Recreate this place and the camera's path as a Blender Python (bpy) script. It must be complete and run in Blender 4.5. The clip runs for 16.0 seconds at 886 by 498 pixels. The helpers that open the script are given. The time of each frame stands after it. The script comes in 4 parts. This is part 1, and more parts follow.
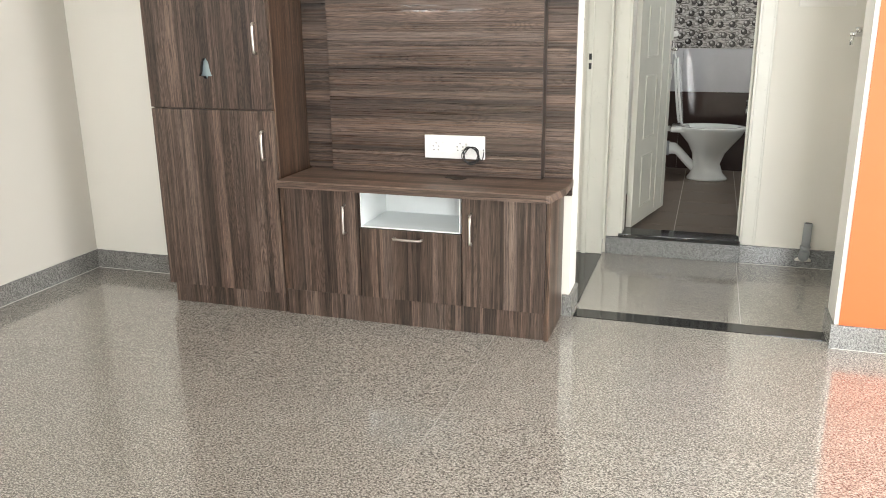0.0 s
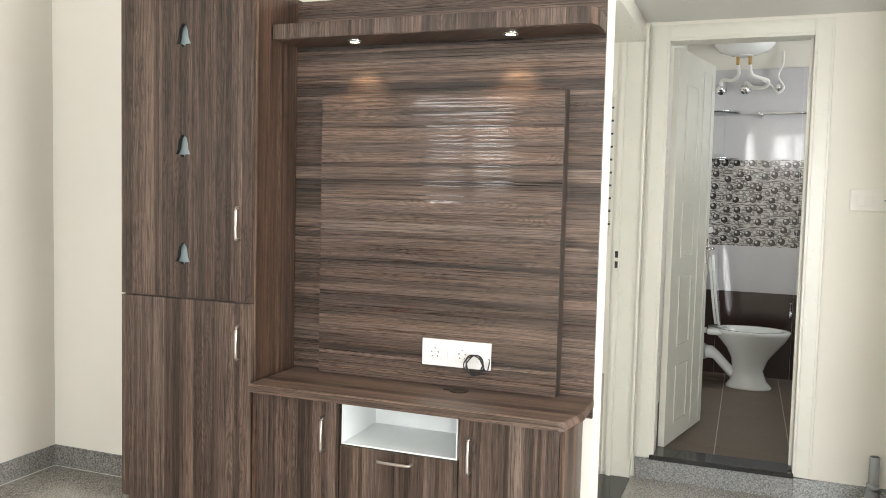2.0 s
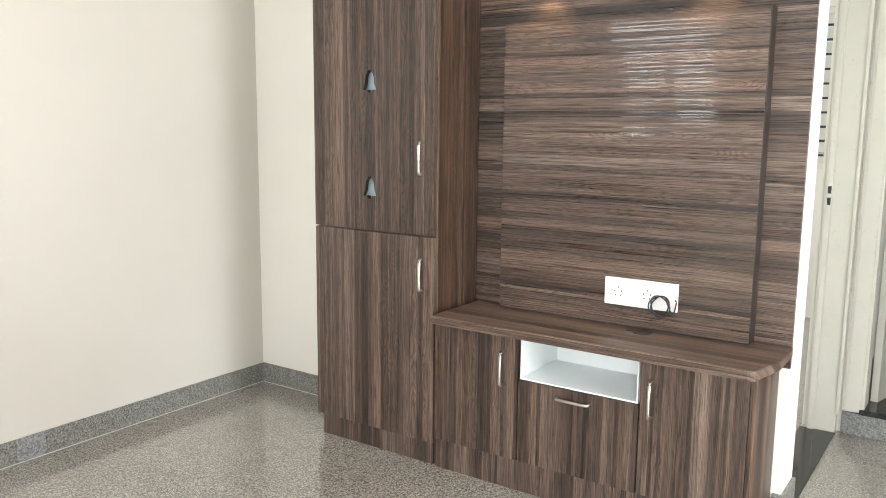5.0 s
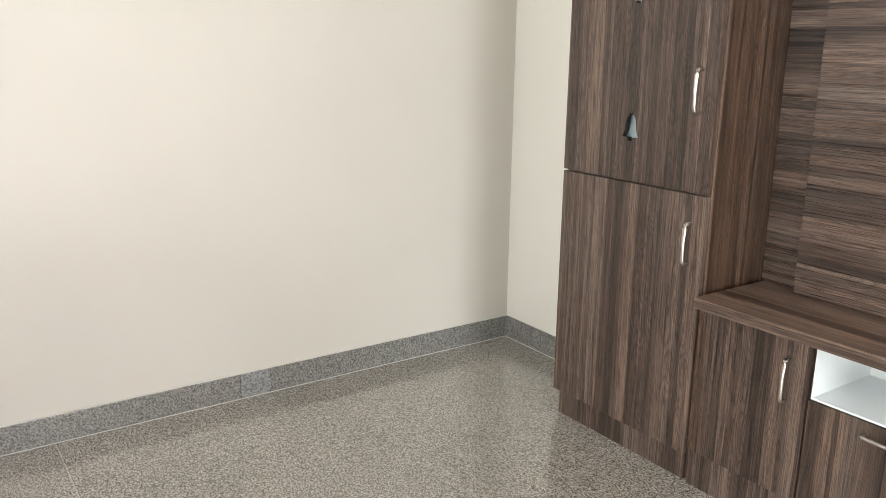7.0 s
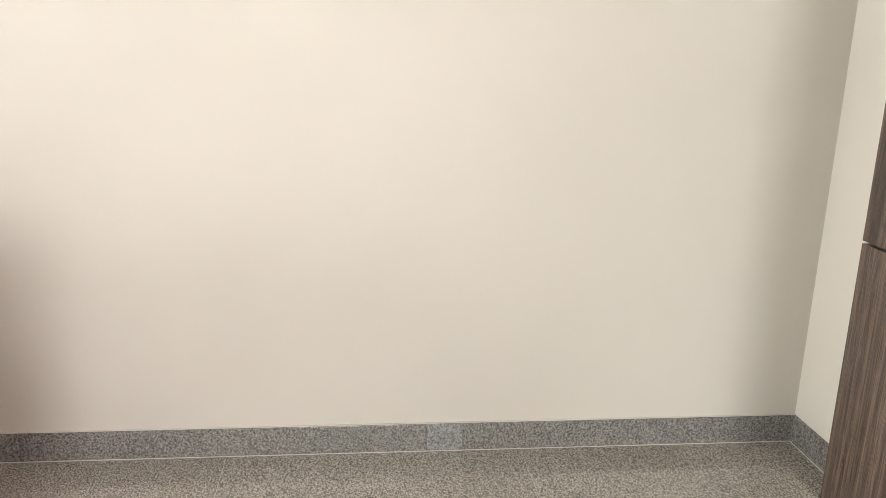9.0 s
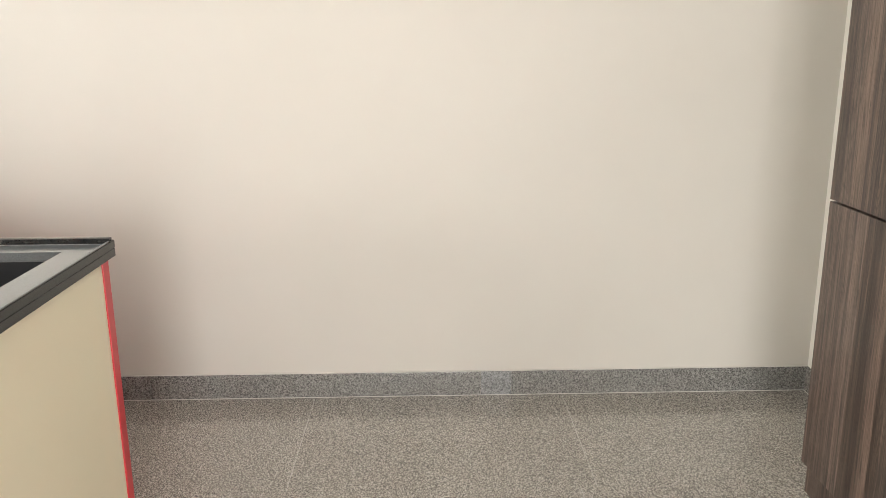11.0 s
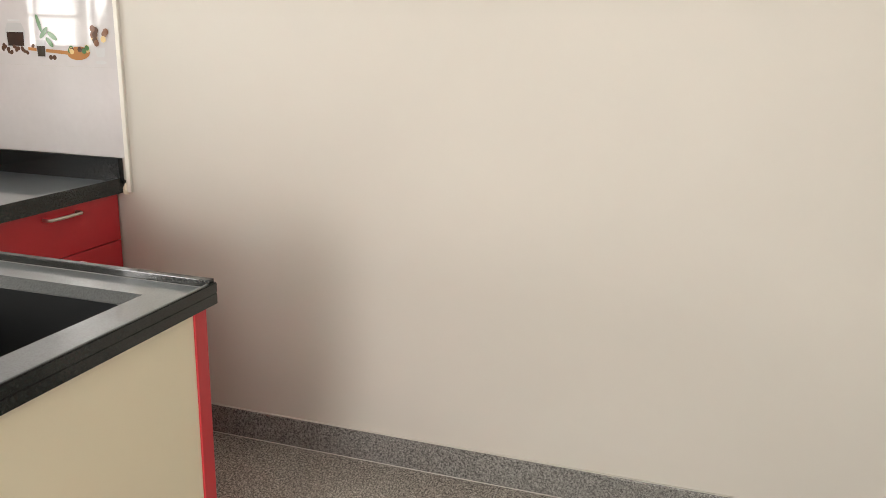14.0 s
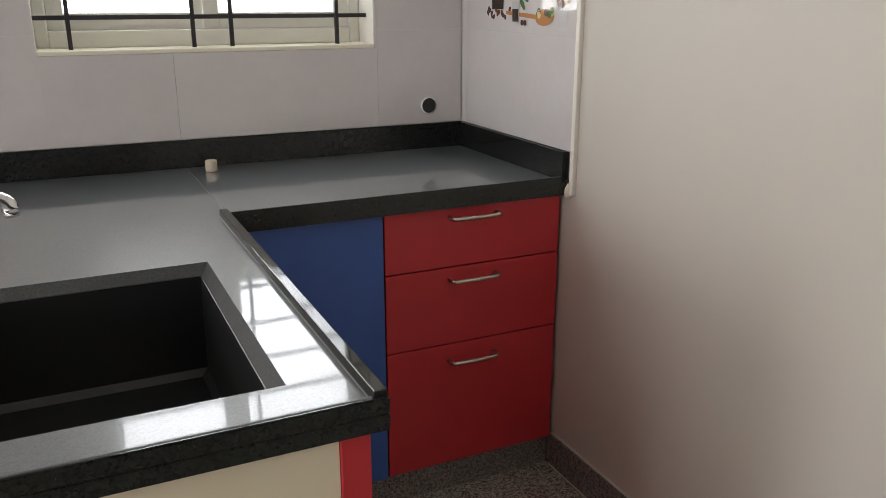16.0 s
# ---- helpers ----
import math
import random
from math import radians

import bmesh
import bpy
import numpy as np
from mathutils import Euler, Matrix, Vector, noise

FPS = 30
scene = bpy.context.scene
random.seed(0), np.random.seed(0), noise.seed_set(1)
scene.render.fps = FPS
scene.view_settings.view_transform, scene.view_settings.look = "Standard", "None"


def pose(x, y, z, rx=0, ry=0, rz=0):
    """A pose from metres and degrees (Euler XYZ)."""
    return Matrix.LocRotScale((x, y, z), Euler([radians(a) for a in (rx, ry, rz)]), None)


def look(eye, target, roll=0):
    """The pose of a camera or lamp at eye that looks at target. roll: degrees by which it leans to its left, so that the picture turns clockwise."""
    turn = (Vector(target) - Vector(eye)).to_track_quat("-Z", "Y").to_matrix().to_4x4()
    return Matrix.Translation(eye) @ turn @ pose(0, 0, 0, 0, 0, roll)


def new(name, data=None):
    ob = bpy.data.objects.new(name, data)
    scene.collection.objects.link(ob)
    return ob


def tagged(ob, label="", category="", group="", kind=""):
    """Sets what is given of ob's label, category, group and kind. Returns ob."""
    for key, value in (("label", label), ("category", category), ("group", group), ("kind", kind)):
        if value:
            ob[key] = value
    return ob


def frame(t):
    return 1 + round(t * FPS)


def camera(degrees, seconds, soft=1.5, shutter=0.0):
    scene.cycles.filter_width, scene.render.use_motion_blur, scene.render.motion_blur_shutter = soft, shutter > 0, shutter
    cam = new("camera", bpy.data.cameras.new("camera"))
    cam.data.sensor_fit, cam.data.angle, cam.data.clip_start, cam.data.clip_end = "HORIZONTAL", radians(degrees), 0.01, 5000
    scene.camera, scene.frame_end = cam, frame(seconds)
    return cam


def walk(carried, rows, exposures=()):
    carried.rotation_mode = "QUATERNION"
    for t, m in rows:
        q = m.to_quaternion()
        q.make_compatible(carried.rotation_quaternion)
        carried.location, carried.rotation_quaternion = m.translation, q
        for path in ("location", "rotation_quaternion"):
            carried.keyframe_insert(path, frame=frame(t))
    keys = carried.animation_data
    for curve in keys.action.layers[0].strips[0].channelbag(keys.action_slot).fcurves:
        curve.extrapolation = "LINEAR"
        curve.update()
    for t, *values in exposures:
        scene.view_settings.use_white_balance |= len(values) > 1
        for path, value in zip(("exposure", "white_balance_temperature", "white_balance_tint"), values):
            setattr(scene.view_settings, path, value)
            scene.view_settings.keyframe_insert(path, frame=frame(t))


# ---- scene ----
cam = camera(57.4, 16.0, 0.9)
PATH = [
    (0, (3.176, -3.505, 1.321), (2.575, -1.68, 0.767), -0.7),
    (0.5, (3.203, -3.389, 1.325), (2.486, -1.589, 0.828), -0.1),
    (1, (3.242, -3.273, 1.336), (2.451, -1.475, 0.96), 0.9),
    (1.5, (3.177, -3.13, 1.337), (2.464, -1.273, 1.123), 1.2),
    (2, (3.135, -2.994, 1.362), (2.434, -1.126, 1.232), 1.4),
    (2.5, (3.159, -2.959, 1.395), (2.335, -1.142, 1.262), 2.9),
    (3, (3.159, -2.969, 1.39), (2.242, -1.197, 1.243), 4.0),
    (5.3, (3.164, -2.878, 1.366), (1.983, -1.3, 1.027), -0.0),
    (5.5, (3.131, -2.841, 1.365), (1.903, -1.304, 1.002), -0.3),
    (6, (2.986, -2.709, 1.358), (1.653, -1.278, 0.939), -1.0),
    (6.5, (2.905, -2.587, 1.353), (1.457, -1.29, 0.884), -1.2),
    (7, (2.879, -2.344, 1.362), (1.279, -1.25, 0.871), 0.7),
    (7.5, (2.802, -2.193, 1.347), (1.087, -1.301, 0.838), 2.1),
    (8, (2.639, -1.989, 1.339), (0.836, -1.271, 0.852), 1.3),
    (8.5, (2.542, -1.827, 1.363), (0.665, -1.315, 0.9), 1.3),
    (9, (2.514, -1.586, 1.386), (0.594, -1.364, 0.875), 1.7),
    (9.5, (2.541, -1.524, 1.36), (0.608, -1.403, 0.86), 1.4),
    (10, (2.773, -1.559, 1.376), (0.831, -1.485, 0.905), 0.4),
    (10.2, (2.888, -1.571, 1.373), (0.946, -1.508, 0.898), 0.0),
    (12.3, (3.1, -1.482, 1.408), (1.163, -1.464, 0.909), -0.4),
    (12.5, (3.033, -1.506, 1.375), (1.089, -1.484, 0.906), -1.3),
    (13, (2.801, -1.491, 1.383), (0.865, -1.619, 0.9), -0.8),
    (13.5, (2.54, -1.453, 1.383), (0.636, -1.821, 0.896), 1.2),
    (14, (2.225, -1.486, 1.361), (0.386, -2.085, 0.852), 1.2),
    (14.5, (1.967, -1.498, 1.362), (0.246, -2.359, 0.817), 0.4),
    (15, (1.682, -1.452, 1.353), (0.189, -2.649, 0.771), 0.9),
    (15.2, (1.62, -1.44, 1.351), (0.222, -2.739, 0.754), 1.1),
    (15.5, (1.456, -1.46, 1.349), (0.276, -2.949, 0.725), 0.8),
    (15.6, (1.404, -1.476, 1.337), (0.287, -3.015, 0.717), 0.5),
    (16, (1.209, -1.581, 1.329), (0.389, -3.308, 0.738), 0.0),
]
walk(cam, [(t, look(eye, target, roll)) for t, eye, target, roll in PATH],
     exposures=[(0, 0.1, 6550, 10), (1.0, 0.12, 6700, 10), (1.5, 0.22, 6600, 10), (2.0, 0.08, 6600, 10), (2.5, -0.02, 6700, 10), (5.5, 0.24, 6400, 9), (6, 0.0, 6450, 10), (7, 0.03, 6500, 10), (9, 0.0, 6800, 12), (10.2, 0.0, 6800, 12), (12.3, -0.38, 6900, 12), (13.5, -0.49, 7050, 13), (14, -0.32, 6950, 12), (14.5, -0.3, 6850, 12), (15, -0.7, 6900, 12), (15.5, -0.95, 6950, 12), (16, -0.9, 6600, 12)])

# ---- world and lights ----
world = bpy.data.worlds.new("sky")
scene.world = world
world.use_nodes = True
wn = world.node_tree.nodes
sky = wn.new("ShaderNodeTexSky")
sky.sky_type = 'NISHITA'
sky.sun_disc = False
sky.sun_elevation = radians(48)
sky.sun_rotation = radians(150)
wn["Background"].inputs[1].default_value = 0.12
world.node_tree.links.new(sky.outputs[0], wn["Background"].inputs[0])


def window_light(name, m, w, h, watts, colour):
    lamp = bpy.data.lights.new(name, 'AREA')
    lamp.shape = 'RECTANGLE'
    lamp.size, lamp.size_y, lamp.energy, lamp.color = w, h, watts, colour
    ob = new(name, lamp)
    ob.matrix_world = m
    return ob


DAY = (0.97, 0.99, 1.0)
KROT = 0.0
KX, KY = 0.0, -3.974


def K(u, v, z=0.0):
    """Kitchen: u runs along the window wall from the corner, v out from it."""
    c, s = math.cos(KROT), math.sin(KROT)
    return Vector((KX + c * u - s * v, KY + s * u + c * v, z))


# daylight in the openings: kitchen window, balcony door to the east, ventilators to the south; the north, bathroom and
# bedroom ones are assumed, out of view
window_light("daylight_kitchen", look(K(0.78, -0.30, 1.74), K(0.85, 1.0, 1.05)), 1.05, 1.15, 36, DAY)
window_light("daylight_balcony", look((6.47, -1.6, 1.2), (0, -0.4, 0.2)), 1.5, 2.3, 170, DAY)
window_light("daylight_south", look((4.35, -5.40, 1.05), (4.0, 0, -0.4)), 1.05, 2.1, 150, DAY)
window_light("daylight_ventilators", look((2.6, -5.42, 2.26), (2.9, 0, 1.0)), 1.25, 0.6, 44, DAY)
# unseen opening assumed here, to brighten faces turned north such as the end panel
window_light("assumed_daylight_north", look((5.2, 0.16, 1.2), (4.6, -6, 1.0)), 1.5, 2.2, 72, DAY)
# added to brighten the bathroom through an assumed east window
window_light("assumed_daylight_bath", look((4.56, 2.5, 1.9), (2.6, 2.5, 1.9)), 0.62, 0.62, 27, DAY)
# shines through an added opening, to brighten bedroom slats and passage
window_light("assumed_daylight_bedroom", look((-0.35, 2.0, 1.5), (3, 2.4, 1.4)), 1.2, 1.2, 55, DAY)


def spot(x, y, z):
    lamp = bpy.data.lights.new("spot_beam", 'SPOT')
    lamp.energy, lamp.color, lamp.spot_size, lamp.spot_blend, lamp.shadow_soft_size = 7, (1.0, 0.72, 0.42), radians(80), 0.8, 0.02
    ob = new("spot_beam", lamp)
    ob.matrix_world = look((x, y, z), (x, y + 0.07, z - 0.3))


# ---- materials ----
class Mat:
    def __init__(self, name, colour=(0.8, 0.8, 0.8), rough=0.5, metal=0.0):
        self.m = bpy.data.materials.new(name)
        self.m.use_nodes = True
        self.t = self.m.node_tree
        self.b = self.t.nodes["Principled BSDF"]
        self.b.inputs["Base Color"].default_value = (*colour, 1)
        self.b.inputs["Roughness"].default_value = rough
        self.b.inputs["Metallic"].default_value = metal

    def n(self, kind, **kw):
        node = self.t.nodes.new("ShaderNode" + kind)
        for key, value in kw.items():
            if key in node.inputs:
                node.inputs[key].default_value = value
        return node

    def link(self, a, b):
        self.t.links.new(a, b)

    def coords(self, scale=(1, 1, 1), random_shift=False):
        tc = self.n("TexCoord")
        mp = self.n("Mapping")
        mp.inputs["Scale"].default_value = scale
        if random_shift:
            oi = self.n("ObjectInfo")
            vm = self.n("VectorMath")
            vm.operation = 'SCALE'
            vm.inputs[0].default_value = (13.0, 7.0, 5.0)
            self.link(oi.outputs["Random"], vm.inputs["Scale"])
            ad = self.n("VectorMath")
            self.link(tc.outputs["Object"], ad.inputs[0])
            self.link(vm.outputs[0], ad.inputs[1])
            self.link(ad.outputs[0], mp.inputs["Vector"])
        else:
            self.link(tc.outputs["Object"], mp.inputs["Vector"])
        return mp.outputs[0]

    def noise(self, vec, scale, detail=4.0, rough=0.5):
        nd = self.n("TexNoise")
        nd.inputs["Scale"].default_value = scale
        nd.inputs["Detail"].default_value = detail
        nd.inputs["Roughness"].default_value = rough
        self.link(vec, nd.inputs["Vector"])
        return nd.outputs[0]

    def math(self, op, *values):
        nd = self.n("Math")
        nd.operation = op
        for sock, val in zip(nd.inputs, values):
            if isinstance(val, (int, float)):
                sock.default_value = val
            else:
                self.link(val, sock)
        return nd.outputs[0]

    def ramp(self, fac, stops, constant=False):
        r = self.n("ValToRGB")
        if constant:
            r.color_ramp.interpolation = 'CONSTANT'
        els = r.color_ramp.elements
        while len(els) < len(stops):
            els.new(0.5)
        for e, (p, c) in zip(els, stops):
            e.position = p
            e.color = (*c, 1) if len(c) == 3 else c
        self.link(fac, r.inputs[0])
        return r.outputs[0]

    def mix(self, fac, a, b, mode='MIX'):
        mx = self.n("MixRGB")
        mx.blend_type = mode
        for sock, val in ((mx.inputs[0], fac), (mx.inputs[1], a), (mx.inputs[2], b)):
            if isinstance(val, (int, float)):
                sock.default_value = val
            elif isinstance(val, tuple):
                sock.default_value = (*val, 1)
            else:
                self.link(val, sock)
        return mx.outputs[0]

    def colour(self, out):
        self.link(out, self.b.inputs["Base Color"])

    def rough(self, fac, lo, hi):
        mr = self.n("MapRange")
        mr.inputs["To Min"].default_value, mr.inputs["To Max"].default_value = lo, hi
        self.link(fac, mr.inputs["Value"])
        self.link(mr.outputs[0], self.b.inputs["Roughness"])

    def bump(self, fac, strength, distance=0.002):
        bp = self.n("Bump")
        bp.inputs["Strength"].default_value, bp.inputs["Distance"].default_value = strength, distance
        self.link(fac, bp.inputs["Height"])
        self.link(bp.outputs[0], self.b.inputs["Normal"])


def paint(name, colour, rough=0.55, blotch=0.03):
    k = Mat(name, colour, rough)
    v = k.coords()
    big = k.noise(v, 1.1, 3)
    lo = tuple(c * (1 - blotch) for c in colour)
    hi = tuple(min(1, c * (1 + blotch)) for c in colour)
    k.colour(k.ramp(big, [(0.3, lo), (0.7, hi)]))
    fine = k.noise(v, 90, 3)
    k.bump(fine, 0.12, 0.0008)
    k.rough(k.noise(v, 6, 3), rough - 0.06, rough + 0.06)
    return k.m


def wood(name, grain, tint=1.0, gloss=False, warm=(1.0, 1.0, 1.0)):
    """Dark laminate in narrow bands with fine wavy grain; grain is the axis along which it runs."""
    k = Mat(name, rough=0.3)
    sx = k.n("SeparateXYZ")
    k.link(k.coords((1, 1, 1), True), sx.inputs[0])
    along = sx.outputs[grain]
    across = k.math('ADD', *[sx.outputs[i] for i in range(3) if i != grain])

    def grid(a, b, third=None):
        c = k.n("CombineXYZ")
        k.link(k.math('MULTIPLY', along, a), c.inputs[0])
        k.link(k.math('MULTIPLY', third if third is not None else across, b), c.inputs[1])
        return c.outputs[0]

    def bands(scale, coord):
        vo = k.n("TexVoronoi")
        vo.voronoi_dimensions = '1D'
        vo.inputs["Scale"].default_value = scale
        k.link(coord, vo.inputs["W"])
        sc = k.n("SeparateColor")
        k.link(vo.outputs["Color"], sc.inputs[0])
        return sc.outputs

    sway = k.noise(grid(2.2, 16), 1.0, 2, 0.5)
    bent = k.math('ADD', across, k.math('MULTIPLY', k.math('SUBTRACT', sway, 0.5), 0.016))
    straight = k.math('ADD', across, k.math('MULTIPLY', k.math('SUBTRACT', sway, 0.5), 0.003))
    wide, slim = bands(21, straight), bands(70, straight)
    fine = k.noise(grid(9, 560, bent), 1.0, 3, 0.6)
    streak = k.noise(grid(2.2, 95, bent), 1.0, 5, 0.68)
    pores = k.noise(grid(28, 900, bent), 1.0, 2, 0.5)
    # flame figure in some of the bands
    hill = k.noise(grid(3.4, 22), 1.0, 1, 0.4)
    flame = k.math('SINE', k.math('ADD', k.math('MULTIPLY', hill, 95), k.math('MULTIPLY', across, 260)))
    chosen = k.ramp(wide[1], [(0.60, (0, 0, 0)), (0.66, (1, 1, 1))])
    t = tint
    base = k.ramp(wide[0], [(0.0, (0.068 * t, 0.049 * t, 0.040 * t)), (0.25, (0.102 * t, 0.071 * t, 0.055 * t)), (0.5, (0.122 * t, 0.090 * t, 0.073 * t)), (0.75, (0.148 * t, 0.105 * t, 0.083 * t)), (1.0, (0.180 * t, 0.139 * t, 0.116 * t))])
    c = k.mix(0.8, base, k.ramp(slim[0], [(0.0, (0.42, 0.40, 0.39)), (0.35, (0.90, 0.88, 0.87)), (1.0, (1.36, 1.32, 1.28))]), 'MULTIPLY')
    c = k.mix(0.85, c, k.ramp(streak, [(0.35, (0.26, 0.24, 0.23)), (0.45, (0.84, 0.82, 0.81)), (0.55, (1.12, 1.11, 1.10)), (0.68, (1.62, 1.58, 1.52))]), 'MULTIPLY')
    c = k.mix(0.85, c, k.ramp(fine, [(0.38, (0.22, 0.20, 0.20)), (0.47, (0.97, 0.96, 0.96)), (0.62, (1.42, 1.40, 1.38))]), 'MULTIPLY')
    c = k.mix(0.35, c, k.ramp(pores, [(0.38, (0.5, 0.48, 0.47)), (0.5, (1.05, 1.05, 1.05))]), 'MULTIPLY')
    rings = k.ramp(k.math('MULTIPLY_ADD', flame, 0.5, 0.5), [(0.0, (0.60, 0.57, 0.55)), (0.4, (1.0, 1.0, 1.0)), (1.0, (1.14, 1.13, 1.12))])
    c = k.mix(k.math('MULTIPLY', chosen, 0.75), c, k.mix(1.0, c, rings, 'MULTIPLY'))
    k.colour(k.mix(1.0, c, warm, 'MULTIPLY'))
    if gloss:
        lines = k.noise(grid(1.2, 165, straight), 1.0, 2, 0.6)
        k.rough(k.ramp(lines, [(0.55, (1, 1, 1)), (0.58, (0, 0, 0))]), 0.05, 0.5)
        k.bump(k.mix(0.5, streak, fine), 0.05, 0.0006)
    else:
        k.rough(streak, 0.28, 0.46)
        k.bump(k.mix(0.5, streak, fine), 0.25, 0.001)
    return k.m


def granite(name, light, mid, dark, rough=0.1, scale=1.0, flecks=0.5, stretch=1.0, coat=0.0):
    k = Mat(name, rough=rough)
    v = k.coords((1, stretch, 1), True)
    a = k.noise(v, 95 * scale, 3, 0.65)
    b = k.noise(v, 210 * scale, 2, 0.6)
    big = k.noise(v, 2.2, 4, 0.55)
    vo = k.n("TexVoronoi")
    vo.inputs["Scale"].default_value = 150 * scale
    k.link(v, vo.inputs["Vector"])
    sep = k.n("SeparateColor")
    k.link(vo.outputs["Color"], sep.inputs[0])
    c = k.ramp(a, [(0.40, dark), (0.48, mid), (0.56, light)])
    c = k.mix(0.40, c, k.ramp(sep.outputs[0], [(0.0, dark), (0.45, mid), (0.9, light)]))
    c = k.mix(flecks, c, k.ramp(b, [(0.36, (0.35, 0.33, 0.32)), (0.48, (1, 1, 1)), (0.66, (1.25, 1.25, 1.25))]), 'MULTIPLY')
    c = k.mix(0.5, c, k.ramp(big, [(0.3, (0.88, 0.87, 0.86)), (0.7, (1.08, 1.08, 1.08))]), 'MULTIPLY')
    k.colour(c)
    k.rough(k.noise(v, 14, 4), rough * (0.92 if coat else 0.7), rough * (1.08 if coat else 1.5))
    if rough > 0.12 and not coat:
        k.bump(a, 0.03, 0.0004)
    k.b.inputs["IOR"].default_value = 1.5
    if coat:
        k.b.inputs["Coat Weight"].default_value = coat
        k.b.inputs["Coat Roughness"].default_value = 0.015
    return k.m


def plain(name, colour, rough=0.4, metal=0.0, wear=0.05):
    k = Mat(name, colour, rough, metal)
    v = k.coords()
    n1 = k.noise(v, 9, 4)
    k.colour(k.ramp(n1, [(0.3, tuple(c * (1 - wear) for c in colour)), (0.7, tuple(min(1, c * (1 + wear)) for c in colour))]))
    k.rough(k.noise(v, 40, 3), max(0.02, rough * 0.92), min(1, rough * 1.1))
    return k.m


def tile(name, colour, rough=0.08, vein=0.05):
    k = Mat(name, colour, rough)
    v = k.coords((1, 1, 1), True)
    n1 = k.noise(v, 3.5, 5, 0.6)
    n2 = k.noise(v, 45, 3)
    c = k.ramp(n1, [(0.3, tuple(x * (1 - vein) for x in colour)), (0.7, tuple(min(1, x * (1 + vein)) for x in colour))])
    k.colour(k.mix(0.06, c, n2, 'MULTIPLY'))
    k.rough(n1, rough * 0.7, rough * 1.4)
    k.bump(k.noise(v, 11, 2), 0.05, 0.001)
    return k.m


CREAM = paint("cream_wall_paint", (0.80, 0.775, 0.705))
# west wall: set darker than the cream walls until the two balanced
CREAM_L = paint("darker_beige_west_wall", (0.612, 0.583, 0.525))
CEIL = paint("white_ceiling_paint", (0.79, 0.79, 0.77))
ORANGE = paint("orange_wall_paint", (0.74, 0.155, 0.042), 0.5)
FRAMEW = plain("cream_gloss_frame_paint", (0.74, 0.73, 0.66), 0.28, 0, 0.02)
DOORW = plain("off_white_door_skin", (0.66, 0.655, 0.59), 0.32, 0, 0.02)
WOOD_V = wood("dark_laminate_upright", 2, 0.78)
WOOD_H = wood("dark_laminate_level", 0, 0.77, True)
# worktop copy of the laminate, lightened in its colour as a lit top face
WOOD_T = wood("laminate_top_lit", 0, 1.1)
EDGE_D = wood("near_black_laminate", 2, 0.22)
# same laminate for sides and undersides: their shade and warm spot light are tinted in
WOOD_S = wood("laminate_side_shaded_warm", 2, 0.58, False, (1.08, 0.94, 0.82))
FLOOR = granite("polished_grey_granite", (0.55, 0.52, 0.466), (0.262, 0.241, 0.211), (0.036, 0.033, 0.029), 0.16, 1.45, 1.0, 1.35, 0.85)
SKIRT = granite("grey_granite_skirting", (0.34, 0.335, 0.315), (0.19, 0.187, 0.175), (0.075, 0.073, 0.068), 0.14, 1.6, 0.7)
BLACKG = granite("black_granite", (0.0165, 0.0175, 0.0175), (0.0145, 0.0155, 0.0155), (0.0115, 0.012, 0.012), 0.06, 1.8, 0.15)
# black stone raised to blue-grey: the window's sheen is put into its colour
TOPG = granite("black_granite_top_sheen", (0.142, 0.162, 0.175), (0.123, 0.141, 0.153), (0.100, 0.115, 0.125), 0.30, 2.8, 0.12, 1.0, 1.0)
TOPG.node_tree.nodes["Principled BSDF"].inputs["Coat IOR"].default_value = 1.68
TOPG.node_tree.nodes["Principled BSDF"].inputs["Coat Roughness"].default_value = 0.045
# bevel of the same stone, with a weaker sheen in its grey
RIMG = granite("black_granite_rim_sheen", (0.085, 0.092, 0.095), (0.066, 0.072, 0.075), (0.048, 0.052, 0.054), 0.34, 2.8, 0.2)
SKIRT_P = granite("paler_grey_granite_patch", (0.37, 0.375, 0.37), (0.235, 0.24, 0.24), (0.10, 0.102, 0.104), 0.16, 1.6, 0.6)
BLACKE = granite("black_granite_edge", (0.022, 0.026, 0.0245), (0.0155, 0.0185, 0.0175), (0.010, 0.012, 0.011), 0.15, 1.9, 0.3, 0.5)
SEAL = plain("grey_sealant", (0.30, 0.30, 0.29), 0.5)
JOINT = plain("grey_floor_joint", (0.42, 0.40, 0.365), 0.6)
GROUT = plain("pale_grout", (0.58, 0.56, 0.51), 0.7)
WHITE_LAM = plain("white_inner_laminate", (0.80, 0.83, 0.83), 0.35, 0, 0.01)
STEEL = plain("brushed_steel", (0.60, 0.56, 0.51), 0.28, 1.0)
CHROME = plain("chrome", (0.82, 0.82, 0.83), 0.07, 1.0, 0.02)
PLATE = plain("white_switch_plastic", (0.84, 0.84, 0.83), 0.25, 0, 0.01)
SWITCHC = plain("cream_switch_plastic", (0.82, 0.80, 0.75), 0.3, 0, 0.01)
DARKP = plain("dark_plastic_and_holes", (0.02, 0.02, 0.022), 0.4)
BELLBACK = plain("pale_blue_grey_panel", (0.40, 0.50, 0.52), 0.4)
RED = plain("red_laminate", (0.58, 0.036, 0.047), 0.33, 0, 0.04)
BLUE = plain("blue_laminate", (0.057, 0.152, 0.50), 0.35, 0, 0.04)
PANELC = paint("cream_painted_panel", (0.88, 0.82, 0.62), 0.5, 0.03)
